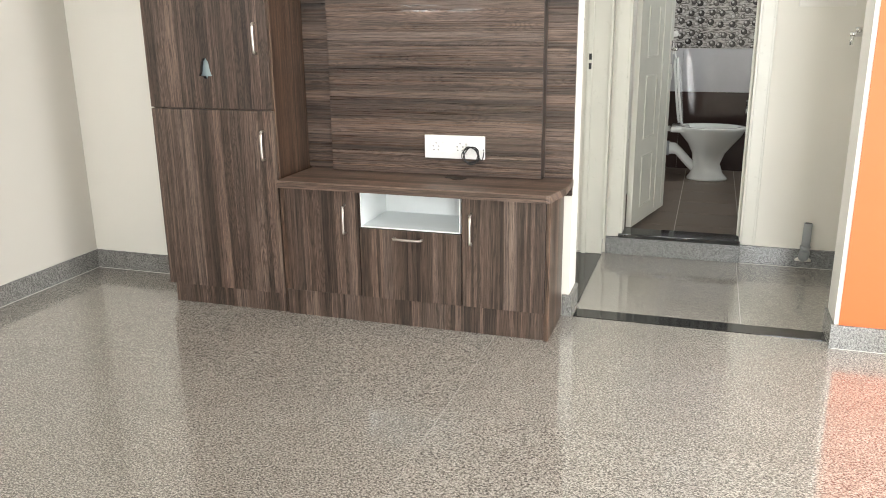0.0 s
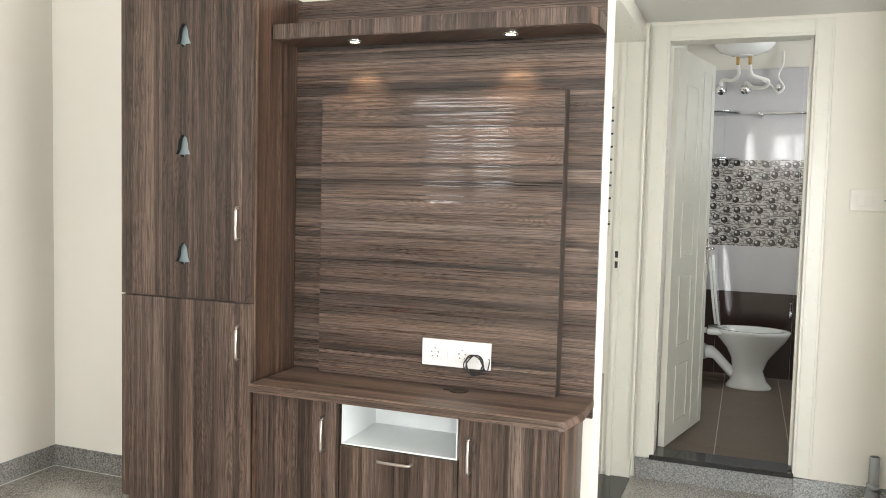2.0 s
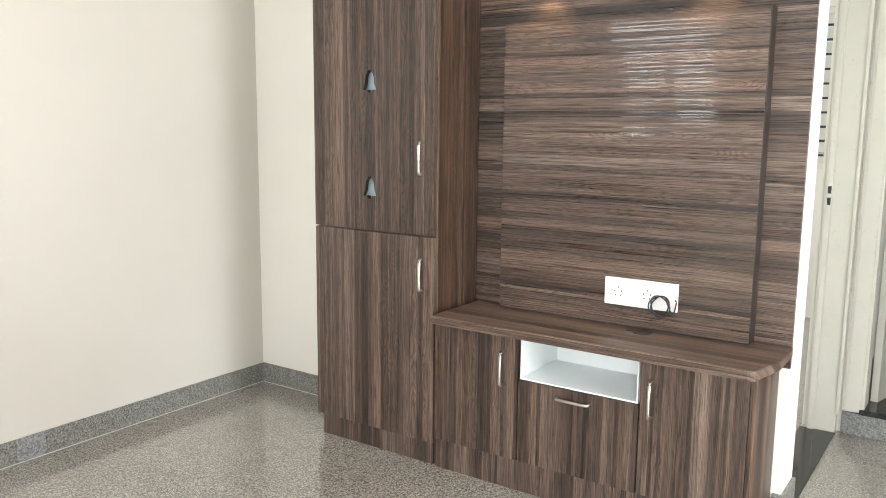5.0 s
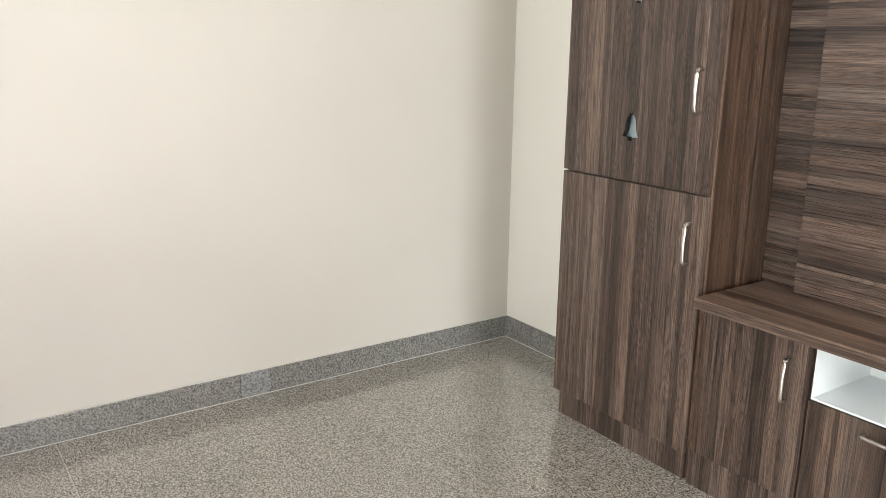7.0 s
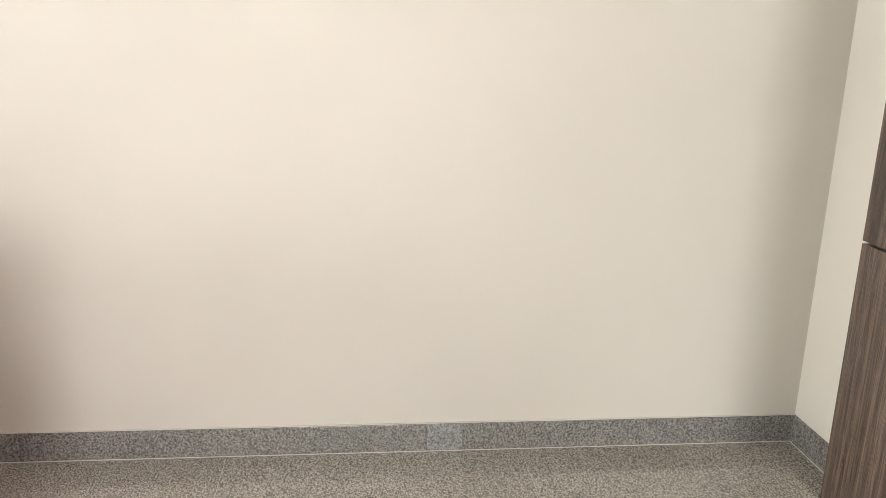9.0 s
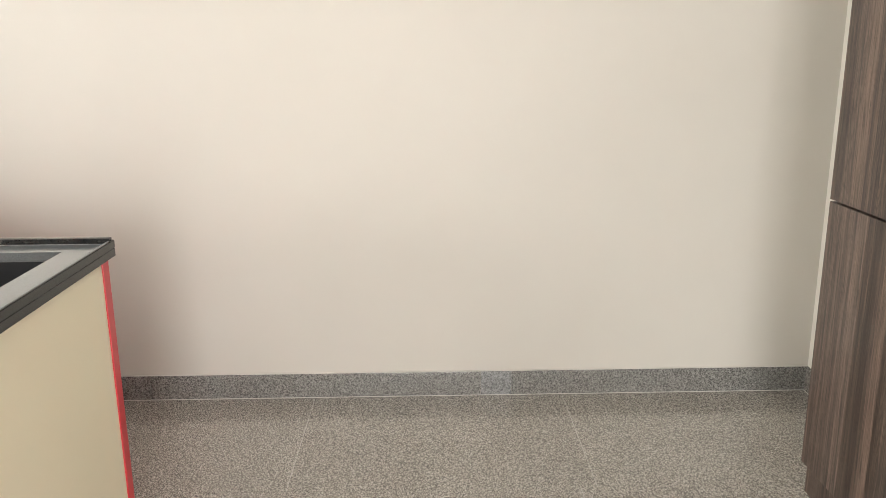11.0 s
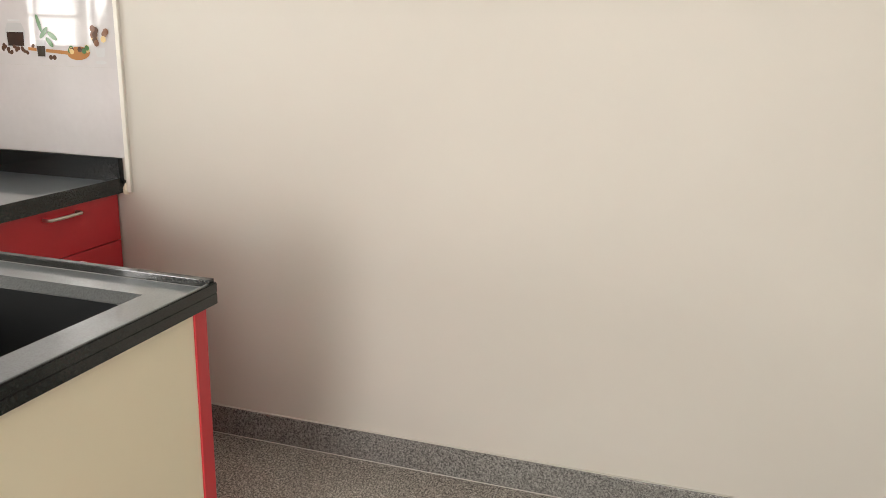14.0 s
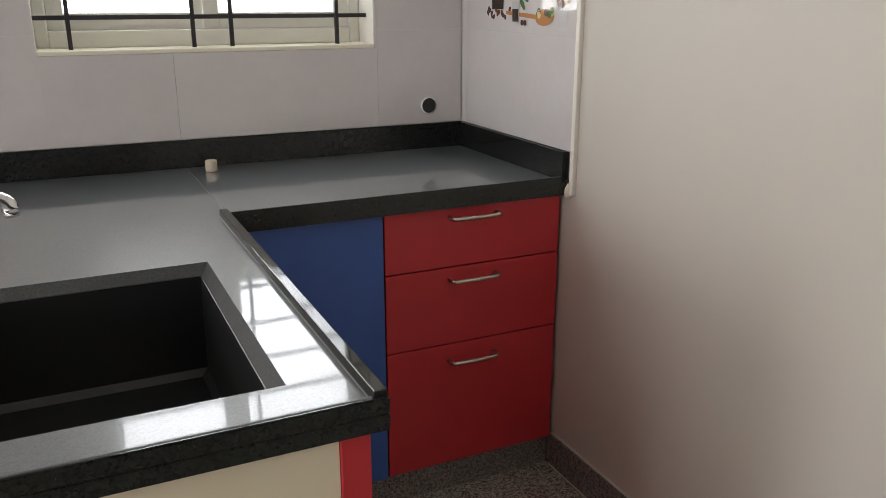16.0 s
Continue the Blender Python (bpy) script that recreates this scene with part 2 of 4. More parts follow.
KTILE = tile("grey_white_wall_tile", (0.64, 0.612, 0.61), 0.05)
KTILE.node_tree.nodes["Principled BSDF"].inputs["IOR"].default_value = 1.75
BTILE_L = tile("pale_grey_bath_tile", (0.60, 0.60, 0.62), 0.06)
BTILE_D = tile("dark_brown_bath_tile", (0.055, 0.035, 0.031), 0.10, 0.15)
BFLOOR = tile("brown_floor_tile", (0.170, 0.132, 0.106), 0.45, 0.14)
CERAMIC = plain("white_ceramic", (0.80, 0.82, 0.80), 0.08, 0, 0.01)
PVCW = plain("white_plastic_pipe", (0.80, 0.80, 0.77), 0.3)
PVCG = plain("grey_plastic_pipe", (0.36, 0.38, 0.39), 0.35)
BRASS = plain("brass", (0.55, 0.36, 0.14), 0.3, 1.0)
IRON = plain("dark_grey_iron", (0.045, 0.045, 0.048), 0.45, 0.3)
BLACKM = plain("black_sink_composite", (0.019, 0.020, 0.021), 0.33)
SILL = paint("pale_sill_paint", (0.80, 0.76, 0.62), 0.5)
LAMPGLOW = Mat("lamp_glow")
LAMPGLOW.b.inputs["Emission Color"].default_value = (1.0, 0.86, 0.62, 1)
LAMPGLOW.b.inputs["Emission Strength"].default_value = 14
LAMPGLOW = LAMPGLOW.m


def glass_mat(name, colour, rough=0.02):
    k = Mat(name, colour, rough)
    k.b.inputs["Transmission Weight"].default_value = 1.0
    k.b.inputs["IOR"].default_value = 1.45
    return k.m


GLASS = glass_mat("window_glass", (0.97, 0.98, 0.98))
GLASSD = glass_mat("smoked_shelf_glass", (0.25, 0.30, 0.30), 0.05)


def pebble_tile():
    """Flat glossy tile printed with round stones of three sizes."""
    k = Mat("pebble_print_tile", rough=0.1)
    sx = k.n("SeparateXYZ")
    k.link(k.coords(), sx.inputs[0])
    cx = k.n("CombineXYZ")
    k.link(sx.outputs[0], cx.inputs[0])
    k.link(sx.outputs[2], cx.inputs[1])
    stretch = k.n("Mapping")
    stretch.inputs["Scale"].default_value = (22, 105, 1)
    k.link(cx.outputs[0], stretch.inputs["Vector"])
    out = k.ramp(k.noise(stretch.outputs[0], 1.0, 2, 0.5), [(0.40, (0.13, 0.12, 0.11)), (0.48, (0.36, 0.34, 0.32)), (0.58, (0.58, 0.56, 0.54))])
    for scale, radius, tones, rnd in ((19, 0.30, ((0.16, 0.145, 0.135), (0.30, 0.285, 0.27), (0.48, 0.47, 0.46)), 0.8), (12.5, 0.27, ((0.030, 0.027, 0.025), (0.055, 0.05, 0.047), (0.12, 0.11, 0.105)), 0.55)):
        vo = k.n("TexVoronoi")
        vo.voronoi_dimensions = '2D'
        vo.inputs["Scale"].default_value = scale
        vo.inputs["Randomness"].default_value = rnd
        k.link(cx.outputs[0], vo.inputs["Vector"])
        sb = k.n("SeparateColor")
        k.link(vo.outputs["Color"], sb.inputs[0])
        tone = k.ramp(sb.outputs[0], [(0.0, tones[0]), (0.5, tones[1]), (1.0, tones[2])])
        # the print itself carries a painted highlight and a darker rim on each stone
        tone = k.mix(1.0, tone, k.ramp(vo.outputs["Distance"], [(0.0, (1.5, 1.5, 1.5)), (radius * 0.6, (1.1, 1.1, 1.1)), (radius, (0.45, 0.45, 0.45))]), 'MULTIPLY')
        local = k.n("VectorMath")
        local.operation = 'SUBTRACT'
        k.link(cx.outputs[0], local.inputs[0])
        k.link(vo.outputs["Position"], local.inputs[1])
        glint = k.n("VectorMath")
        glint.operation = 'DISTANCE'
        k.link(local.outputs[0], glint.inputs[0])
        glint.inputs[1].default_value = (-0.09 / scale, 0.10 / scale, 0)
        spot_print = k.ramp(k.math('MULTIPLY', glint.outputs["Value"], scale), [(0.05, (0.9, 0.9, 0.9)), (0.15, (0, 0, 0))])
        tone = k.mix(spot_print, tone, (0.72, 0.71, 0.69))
        mask = k.ramp(vo.outputs["Distance"], [(radius, (1, 1, 1)), (radius + 0.03, (0, 0, 0))])
        out = k.mix(mask, out, tone)
    k.colour(out)
    return k.m


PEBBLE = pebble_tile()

# ---- mesh helpers ----
OFF = {}


def thing(name, at, label="", category="", group="", kind=""):
    e = new(name)
    e.location = at
    e.empty_display_size = 0.05
    OFF[e] = Vector(at)
    return tagged(e, label, category, group, kind)


def part(name, bm, material, parent=None, label="", smooth=False):
    """Links a bmesh (in world metres) as one mesh object under parent."""
    base = OFF[parent] if parent else Vector((0, 0, 0))
    bmesh.ops.translate(bm, verts=bm.verts, vec=-base)
    me = bpy.data.meshes.new(name)
    bm.to_mesh(me)
    bm.free()
    if smooth:
        for p in me.polygons:
            p.use_smooth = True
    me.materials.append(material)
    ob = new(name, me)
    if parent:
        ob.parent = parent
    OFF[ob] = base
    if label:
        tagged(ob, label)
    return ob


def solid(name, bm, material, label, category, kind="", group="", at=None, smooth=False):
    """A top-level single-mesh thing with its origin at its base."""
    xs = [v.co for v in bm.verts]
    lo = Vector([min(c[i] for c in xs) for i in range(3)])
    hi = Vector([max(c[i] for c in xs) for i in range(3)])
    o = Vector(((lo.x + hi.x) / 2, (lo.y + hi.y) / 2, lo.z))
    if kind == "structure":
        o = Vector((0, 0, 0))
    bmesh.ops.translate(bm, verts=bm.verts, vec=-o)
    me = bpy.data.meshes.new(name)
    bm.to_mesh(me)
    bm.free()
    if smooth:
        for p in me.polygons:
            p.use_smooth = True
    me.materials.append(material)
    ob = new(name, me)
    ob.location = o
    OFF[ob] = o
    return tagged(ob, label, category, group, kind)


def add_box(bm, x0, x1, y0, y1, z0, z1, bevel=0.0, m=None):
    made = bmesh.ops.create_cube(bm, size=1.0)["verts"]
    for v in made:
        v.co = Vector((x0 + (v.co.x + 0.5) * (x1 - x0), y0 + (v.co.y + 0.5) * (y1 - y0), z0 + (v.co.z + 0.5) * (z1 - z0)))
    if bevel:
        edges = list({e for v in made for e in v.link_edges})
        r = bmesh.ops.bevel(bm, geom=edges, offset=bevel, segments=2, affect='EDGES', profile=0.6)
        made = list({v for f in r["faces"] for v in f.verts} | {v for v in made if v.is_valid})
    if m is not None:
        bmesh.ops.transform(bm, matrix=m, verts=made)
    return made


def box(x0, x1, y0, y1, z0, z1, bevel=0.0, m=None):
    bm = bmesh.new()
    add_box(bm, x0, x1, y0, y1, z0, z1, bevel, m)
    return bm


def add_prism(bm, pts, z0, z1):
    """Upright prism over a plan polygon."""
    lo = [bm.verts.new((p[0], p[1], z0)) for p in pts]
    hi = [bm.verts.new((p[0], p[1], z1)) for p in pts]
    n = len(pts)
    bm.faces.new(lo[::-1])
    bm.faces.new(hi)
    for i in range(n):
        bm.faces.new((lo[i], lo[(i + 1) % n], hi[(i + 1) % n], hi[i]))
    bmesh.ops.recalc_face_normals(bm, faces=bm.faces)


def prism(pts, z0, z1, bevel=0.0):
    bm = bmesh.new()
    add_prism(bm, pts, z0, z1)
    if bevel:
        bmesh.ops.bevel(bm, geom=list(bm.edges), offset=bevel, segments=2, affect='EDGES')
    return bm


def add_tube(bm, pts, r, segs=10, closed=False):
    """A round tube along points."""
    pts = [Vector(p) for p in pts]
    rings = []
    n = len(pts)
    up = Vector((0, 0, 1))
    for i, p in enumerate(pts):
        a = pts[(i - 1) % n] if (closed or i > 0) else p
        b = pts[(i + 1) % n] if (closed or i < n - 1) else p
        d = (b - a).normalized()
        side = d.cross(up)
        if side.length < 0.05:
            side = d.cross(Vector((0, 1, 0)))
        side.normalize()
        top = side.cross(d).normalized()
        rad = r[i] if isinstance(r, (list, tuple)) else r
        rings.append([bm.verts.new(p + rad * (math.cos(t) * side + math.sin(t) * top)) for t in [2 * math.pi * k / segs for k in range(segs)]])
    for i in range(n if closed else n - 1):
        p, q = rings[i], rings[(i + 1) % n]
        for k in range(segs):
            bm.faces.new((p[k], p[(k + 1) % segs], q[(k + 1) % segs], q[k]))
    if not closed:
        bm.faces.new(rings[0])
        bm.faces.new(rings[-1][::-1])
    bmesh.ops.recalc_face_normals(bm, faces=bm.faces)


def tube(pts, r, segs=10, closed=False):
    bm = bmesh.new()
    add_tube(bm, pts, r, segs, closed)
    return bm


def spline(pts, steps=8):
    """Points of a smooth curve through the given ones."""
    p = [Vector(q) for q in pts]
    p = [2 * p[0] - p[1]] + p + [2 * p[-1] - p[-2]]
    out = []
    for i in range(1, len(p) - 2):
        for k in range(steps):
            t = k / steps
            a, b, c, d = p[i - 1], p[i], p[i + 1], p[i + 2]
            out.append(0.5 * (2 * b + (c - a) * t + (2 * a - 5 * b + 4 * c - d) * t * t + (3 * b - a - 3 * c + d) * t ** 3))
    return out + [p[-2]]


def lathe(profile, segs=32, centre=(0, 0, 0), sx=1.0, sy=1.0):
    """Turned body round a vertical axis; profile of (radius, z)."""
    bm = bmesh.new()
    rings = []
    for r, z in profile:
        rings.append([bm.verts.new((centre[0] + sx * r * math.cos(2 * math.pi * k / segs), centre[1] + sy * r * math.sin(2 * math.pi * k / segs), centre[2] + z)) for k in range(segs)])
    for a, b in zip(rings, rings[1:]):
        for k in range(segs):
            bm.faces.new((a[k], a[(k + 1) % segs], b[(k + 1) % segs], b[k]))
    bm.faces.new(rings[0][::-1])
    bm.faces.new(rings[-1])
    bmesh.ops.recalc_face_normals(bm, faces=bm.faces)
    return bm


def wall(name, material, boxes, label):
    """A wall out of butted boxes, so that its openings go through."""
    bm = bmesh.new()
    for b in boxes:
        add_box(bm, *b)
    return solid(name, bm, material, label, "wall", "structure")


# ---- structure ----
TOP = 2.78
XE, YS = 6.3, -5.1
wall("wall_west", CREAM_L, [(-0.15, 0, -4.4, 0.0, 0, TOP)], "pale warm beige plain living room wall")
wall("wall_north", CREAM, [(-0.15, 2.45, 0, 0.14, 0, TOP), (2.45, 2.632, -0.04, 0.14, 0, TOP), (2.632, 3.72, -0.1, 0.14, 2.215, TOP)], "cream painted wall behind the cabinets")
# the gap from 4.4 to 6.0 is an unseen, assumed opening for the north lamp
wall("wall_orange", CREAM, [(3.72, 4.4, -0.1, 0.10, 0, TOP), (4.4, 6.0, -0.1, 0.10, 2.4, TOP), (6.0, XE + .15, -0.1, 0.10, 0, TOP)], "wall beside the passage with an orange face")
solid("wall_orange_face", box(3.737, 4.4, -0.104, -0.1, 0.0, TOP), ORANGE, "orange painted wall face", "wall", "structure")
solid("wall_upper_orange_face", box(1.69, 2.445, -0.004, 0, 2.0, TOP), ORANGE, "orange painted wall above the television unit", "wall", "structure")
wall("wall_east", CREAM, [(XE, XE + .15, -5.25, -2.4, 0, TOP), (XE, XE + .15, -0.8, -0.1, 0, TOP), (XE, XE + .15, -2.4, -0.8, 2.45, TOP)], "plain cream wall with a balcony opening")
VENTS = ((2.05, 2.27), (2.62, 2.82), (2.95, 3.10))
VZ0, VZ1 = 2.02, 2.50
south = [(1.75, 3.62, YS - .15, YS, 0, VZ0), (1.75, 3.62, YS - .15, YS, VZ1, TOP), (3.62, 3.85, YS - .15, YS, 0, TOP), (3.85, 4.85, YS - .15, YS, 2.05, TOP), (4.85, XE, YS - .15, YS, 0, TOP)]
for va, vb in zip([1.75] + [v[1] for v in VENTS], [v[0] for v in VENTS] + [3.62]):
    south.append((va, vb, YS - .15, YS, VZ0, VZ1))
wall("wall_south", CREAM, south, "plain cream wall with ventilators and a doorway")

# kitchen window wall, rotated a little against the rest
KM = Matrix.Translation((KX, KY, 0)) @ Matrix.Rotation(KROT, 4, 'Z')
bm = bmesh.new()
WU0, WU1, WZ0, WZ1 = 0.308, 1.238, 1.186, 2.30
for b in [(-0.2, WU0, -0.2, 0, 0, TOP), (WU1, 1.75, -0.2, 0, 0, TOP), (WU0, WU1, -0.2, 0, 0, WZ0), (WU0, WU1, -0.2, 0, WZ1, TOP)]:
    add_box(bm, *b, m=KM)
solid("wall_kitchen", bm, CREAM, "kitchen wall with a barred window", "wall", "structure")
wall("wall_kitchen_side", CREAM, [(1.70, 1.75, YS - .15, -4.174, 0, TOP)], "plain cream wall stub")

# passage, bathroom and bedroom shells
wall("wall_passage_east", CREAM, [(3.87, 4.02, 0.10, 1.035, 0, 2.215)], "cream wall beside the wash point")
wall("wall_bath_front", CREAM, [(3.42, 4.35, 1.035, 1.15, 0, 2.6), (2.50, 2.72, 1.035, 1.15, 0, 2.6), (2.72, 3.42, 1.035, 1.15, 2.16, 2.6)], "cream wall with the bathroom doorway")
wall("wall_bath_west", CREAM, [(2.50, 2.66, 1.15, 3.5, 0, 2.6)], "wall between bedroom and bathroom")
wall("wall_bath_east", BTILE_L, [(4.35, 4.5, 1.035, 2.2, 0, 2.6), (4.35, 4.5, 2.8, 3.5, 0, 2.6), (4.35, 4.5, 2.2, 2.8, 0, 1.6), (4.35, 4.5, 2.2, 2.8, 2.2, 2.6)], "pale tiled bathroom wall with an assumed small window")
# the bathroom's back wall stands 3 degrees out of square
BTURN = Matrix.Translation((2.91, 3.353, 0)) @ Matrix.Rotation(radians(-3), 4, 'Z') @ Matrix.Translation((-2.91, -3.353, 0))
solid("wall_bath_back", box(2.62, 4.42, 3.36, 3.5, 0, 2.6, 0, BTURN), CREAM, "cream bathroom back wall above the tiles", "wall", "structure")
wall("wall_bedroom_back", CREAM, [(-0.1, 1.5, 3.36, 3.5, 0, 2.6), (1.5, 2.5, 3.36, 3.5, 0, 1.08), (1.5, 2.5, 3.36, 3.5, 2.2, 2.6)], "bedroom wall with a barred window")
# its opening is added only to let the bedroom lamp in
wall("wall_bedroom_west", CREAM, [(-0.25, -0.1, 0.14, 1.4, 0, 2.6), (-0.25, -0.1, 2.6, 3.5, 0, 2.6), (-0.25, -0.1, 1.4, 2.6, 0, 0.9), (-0.25, -0.1, 1.4, 2.6, 2.1, 2.6)], "bedroom wall with an assumed opening, out of view")
solid("ceiling", box(-0.15, XE + .15, -5.3, 0.10, TOP, TOP + .12), CEIL, "white painted ceiling", "ceiling", "structure")
solid("ceiling_passage", box(2.52, 4.02, 0.14, 1.035, 2.215, 2.33), CEIL, "low white passage soffit", "ceiling", "structure")
solid("ceiling_bedroom", box(-0.25, 2.50, 0.14, 3.5, 2.6, 2.7), CEIL, "white bedroom ceiling", "ceiling", "structure")
solid("ceiling_bath", box(2.501, 4.5, 1.15, 3.5, 2.6, 2.7), CEIL, "white bathroom ceiling", "ceiling", "structure")
# ---- TV wall: tall cupboard ----


def bar_handle(parent, p0, p1, out, mat=STEEL, r=0.0055):
    """A slim bow handle between two points, standing out from the door."""
    p0, p1, o = Vector(p0), Vector(p1), Vector(out)
    d = (p1 - p0).normalized() * 0.008
    bm = bmesh.new()
    add_tube(bm, [p0, p0 + o * 0.75, p0 + o * 0.95 + d * 0.6, p0 + o + d * 1.6, (p0 + p1) / 2 + o * 1.06, p1 + o - d * 1.6, p1 + o * 0.95 - d * 0.6, p1 + o * 0.75, p1], r, 8)
    return part("handle", bm, mat, parent, "brushed steel bow handle", True)


BELL = [(0, 0.045), (0.009, 0.043), (0.012, 0.037), (0.020, 0.029), (0.025, 0.012), (0.028, -0.010), (0.034, -0.024), (0.040, -0.033), (0.012, -0.034), (0.010, -0.043), (0, -0.046)]
BELL = [(x * 0.88, z) for x, z in BELL]
BELL = BELL + [(-x, z) for x, z in BELL[-2:0:-1]]


def door_with_bells(x0, x1, y0, y1, z0, z1, bells):
    """A door leaf with bell shapes cut right through it."""
    bm = bmesh.new()
    cx = sum(b[0] for b in bells) / len(bells)
    zs = sorted(b[1] for b in bells)
    cuts = [z0] + [(a + b) / 2 for a, b in zip(zs, zs[1:])] + [z1]
    half = len(BELL) // 2
    right, left = BELL[:half + 1], BELL[half:] + BELL[:1]
    for i, bz in enumerate(zs):
        a, b = cuts[i], cuts[i + 1]
        for ring, xe in ((right, x1), (left[::-1], x0)):
            pts = [(cx + p[0], bz + p[1]) for p in ring]
            poly = [(cx, b)] + pts + [(cx, a), (xe, a), (xe, b)]
            f = [bm.verts.new((x, y0, z)) for x, z in poly]
            g = [bm.verts.new((x, y1, z)) for x, z in poly]
            bm.faces.new(f)
            bm.faces.new(g[::-1])
            n = len(poly)
            for k in range(n):
                if 1 <= k < n - 3 or (k == n - 2) or (k == n - 3 and i == 0) or (k == n - 1 and i == len(zs) - 1):
                    bm.faces.new((f[k], g[k], g[(k + 1) % n], f[(k + 1) % n]))
    bmesh.ops.remove_doubles(bm, verts=bm.verts, dist=0.0001)
    bmesh.ops.recalc_face_normals(bm, faces=bm.faces)
    return bm


TX0, TX1, TYF, TZT = 0.745, 1.372, -0.345, 2.15
cup = thing("tall_cupboard", (1.06, -0.18, 0), "tall dark brown laminate cupboard with bell cut-outs", "cupboard")
bm = bmesh.new()
add_box(bm, TX0, TX0 + 0.018, TYF, -0.002, 0.09, TZT, 0.0015)
add_box(bm, TX0 + 0.018, TX1 - 0.018, -0.02, -0.002, 0.09, TZT)
add_box(bm, TX0 + 0.018, TX1 - 0.018, TYF, -0.02, 0.09, 0.108)
add_box(bm, TX0 + 0.018, TX1 - 0.018, TYF, -0.02, TZT - 0.018, TZT)
add_box(bm, TX0 + 0.018, TX1 - 0.018, TYF, -0.02, 0.925, 0.943)
part("body", bm, WOOD_V, cup)
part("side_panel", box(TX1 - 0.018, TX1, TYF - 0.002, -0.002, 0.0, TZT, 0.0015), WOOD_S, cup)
part("back_lining", box(TX0 + 0.02, TX1 - 0.02, TYF + 0.014, TYF + 0.020, 0.95, TZT - 0.02), BELLBACK, cup, "pale blue grey board behind the cut-outs")
part("plinth", box(TX0 + 0.026, TX1 - 0.004, TYF - 0.012, -0.03, 0.0, 0.09, 0.0015), WOOD_V, cup)
BX = 1.048
d_up = part("door", door_with_bells(TX0, TX1 - 0.004, TYF - 0.02, TYF - 0.001, 0.937, TZT, [(BX, 1.11), (BX, 1.535), (BX, 1.963)]), WOOD_V, cup)
# cut sides of the bells near-black: the recess shade is put into their colour
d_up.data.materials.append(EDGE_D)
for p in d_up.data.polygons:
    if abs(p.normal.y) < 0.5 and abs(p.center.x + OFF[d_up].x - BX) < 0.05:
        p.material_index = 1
bar_handle(d_up, (1.312, TYF - 0.019, 1.300), (1.312, TYF - 0.019, 1.176), (0, -0.026, 0))
d_lo = part("door", box(TX0, TX1 - 0.004, TYF - 0.02, TYF - 0.001, 0.092, 0.930, 0.0012), WOOD_V, cup)
bar_handle(d_lo, (1.316, TYF - 0.019, 0.842), (1.316, TYF - 0.019, 0.716), (0, -0.026, 0))

# television unit
UX0, UX1, UYF = TX1 + 0.002, 2.596, -0.352
tv = thing("tv_unit", (2.0, -0.2, 0), "dark brown laminate television unit with white open niche", "cabinet")
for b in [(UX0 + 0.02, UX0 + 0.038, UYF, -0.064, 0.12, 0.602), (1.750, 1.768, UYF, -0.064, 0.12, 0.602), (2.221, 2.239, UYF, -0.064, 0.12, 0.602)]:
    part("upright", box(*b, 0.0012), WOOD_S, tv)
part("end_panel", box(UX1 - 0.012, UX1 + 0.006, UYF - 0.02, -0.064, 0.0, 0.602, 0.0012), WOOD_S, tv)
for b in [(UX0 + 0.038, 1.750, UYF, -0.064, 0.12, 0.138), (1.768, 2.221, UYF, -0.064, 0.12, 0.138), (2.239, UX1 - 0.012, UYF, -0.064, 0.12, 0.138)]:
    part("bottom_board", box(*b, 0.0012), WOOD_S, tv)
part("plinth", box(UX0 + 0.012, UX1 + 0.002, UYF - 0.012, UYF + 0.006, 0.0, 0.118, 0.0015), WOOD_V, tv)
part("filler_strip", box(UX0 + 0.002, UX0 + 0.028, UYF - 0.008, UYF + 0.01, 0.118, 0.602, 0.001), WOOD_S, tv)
d = part("door", box(UX0 + 0.03, 1.757, UYF - 0.02, UYF - 0.001, 0.121, 0.598, 0.0014), WOOD_V, tv)
bar_handle(d, (1.695, UYF - 0.019, 0.534), (1.695, UYF - 0.019, 0.408), (0, -0.026, 0))
d = part("flap_door", box(1.763, 2.224, UYF - 0.02, UYF - 0.001, 0.121, 0.436, 0.0014), WOOD_V, tv)
bar_handle(d, (1.925, UYF - 0.019, 0.402), (2.050, UYF - 0.019, 0.402), (0, -0.026, 0))
d = part("door", box(2.230, UX1 - 0.0145, UYF - 0.02, UYF - 0.001, 0.121, 0.598, 0.0014), WOOD_V, tv)
bar_handle(d, (2.268, UYF - 0.019, 0.530), (2.268, UYF - 0.019, 0.402), (0, -0.026, 0))
NX0, NX1 = 1.7682, 2.2208
for b in ((NX0, NX0 + 0.004, UYF - 0.018, -0.07, 0.440, 0.600), (NX1 - 0.004, NX1, UYF - 0.018, -0.07, 0.440, 0.600), (NX0 + 0.004, NX1 - 0.004, UYF - 0.018, -0.07, 0.440, 0.446),
          (NX0 + 0.004, NX1 - 0.004, -0.082, -0.07, 0.446, 0.600), (NX0 + 0.004, NX1 - 0.004, UYF - 0.01, -0.082, 0.594, 0.600)):
    part("niche_lining", box(*b), WHITE_LAM, tv, "white laminate niche lining")
# worktop with a cut corner
ctr = [(UX0 + 0.02, -0.062), (UX0 + 0.02, UYF - 0.068), (2.588, UYF - 0.078), (2.606, UYF - 0.070), (2.642, UYF + 0.10), (2.640, -0.062)]
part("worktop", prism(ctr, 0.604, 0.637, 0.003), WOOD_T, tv)
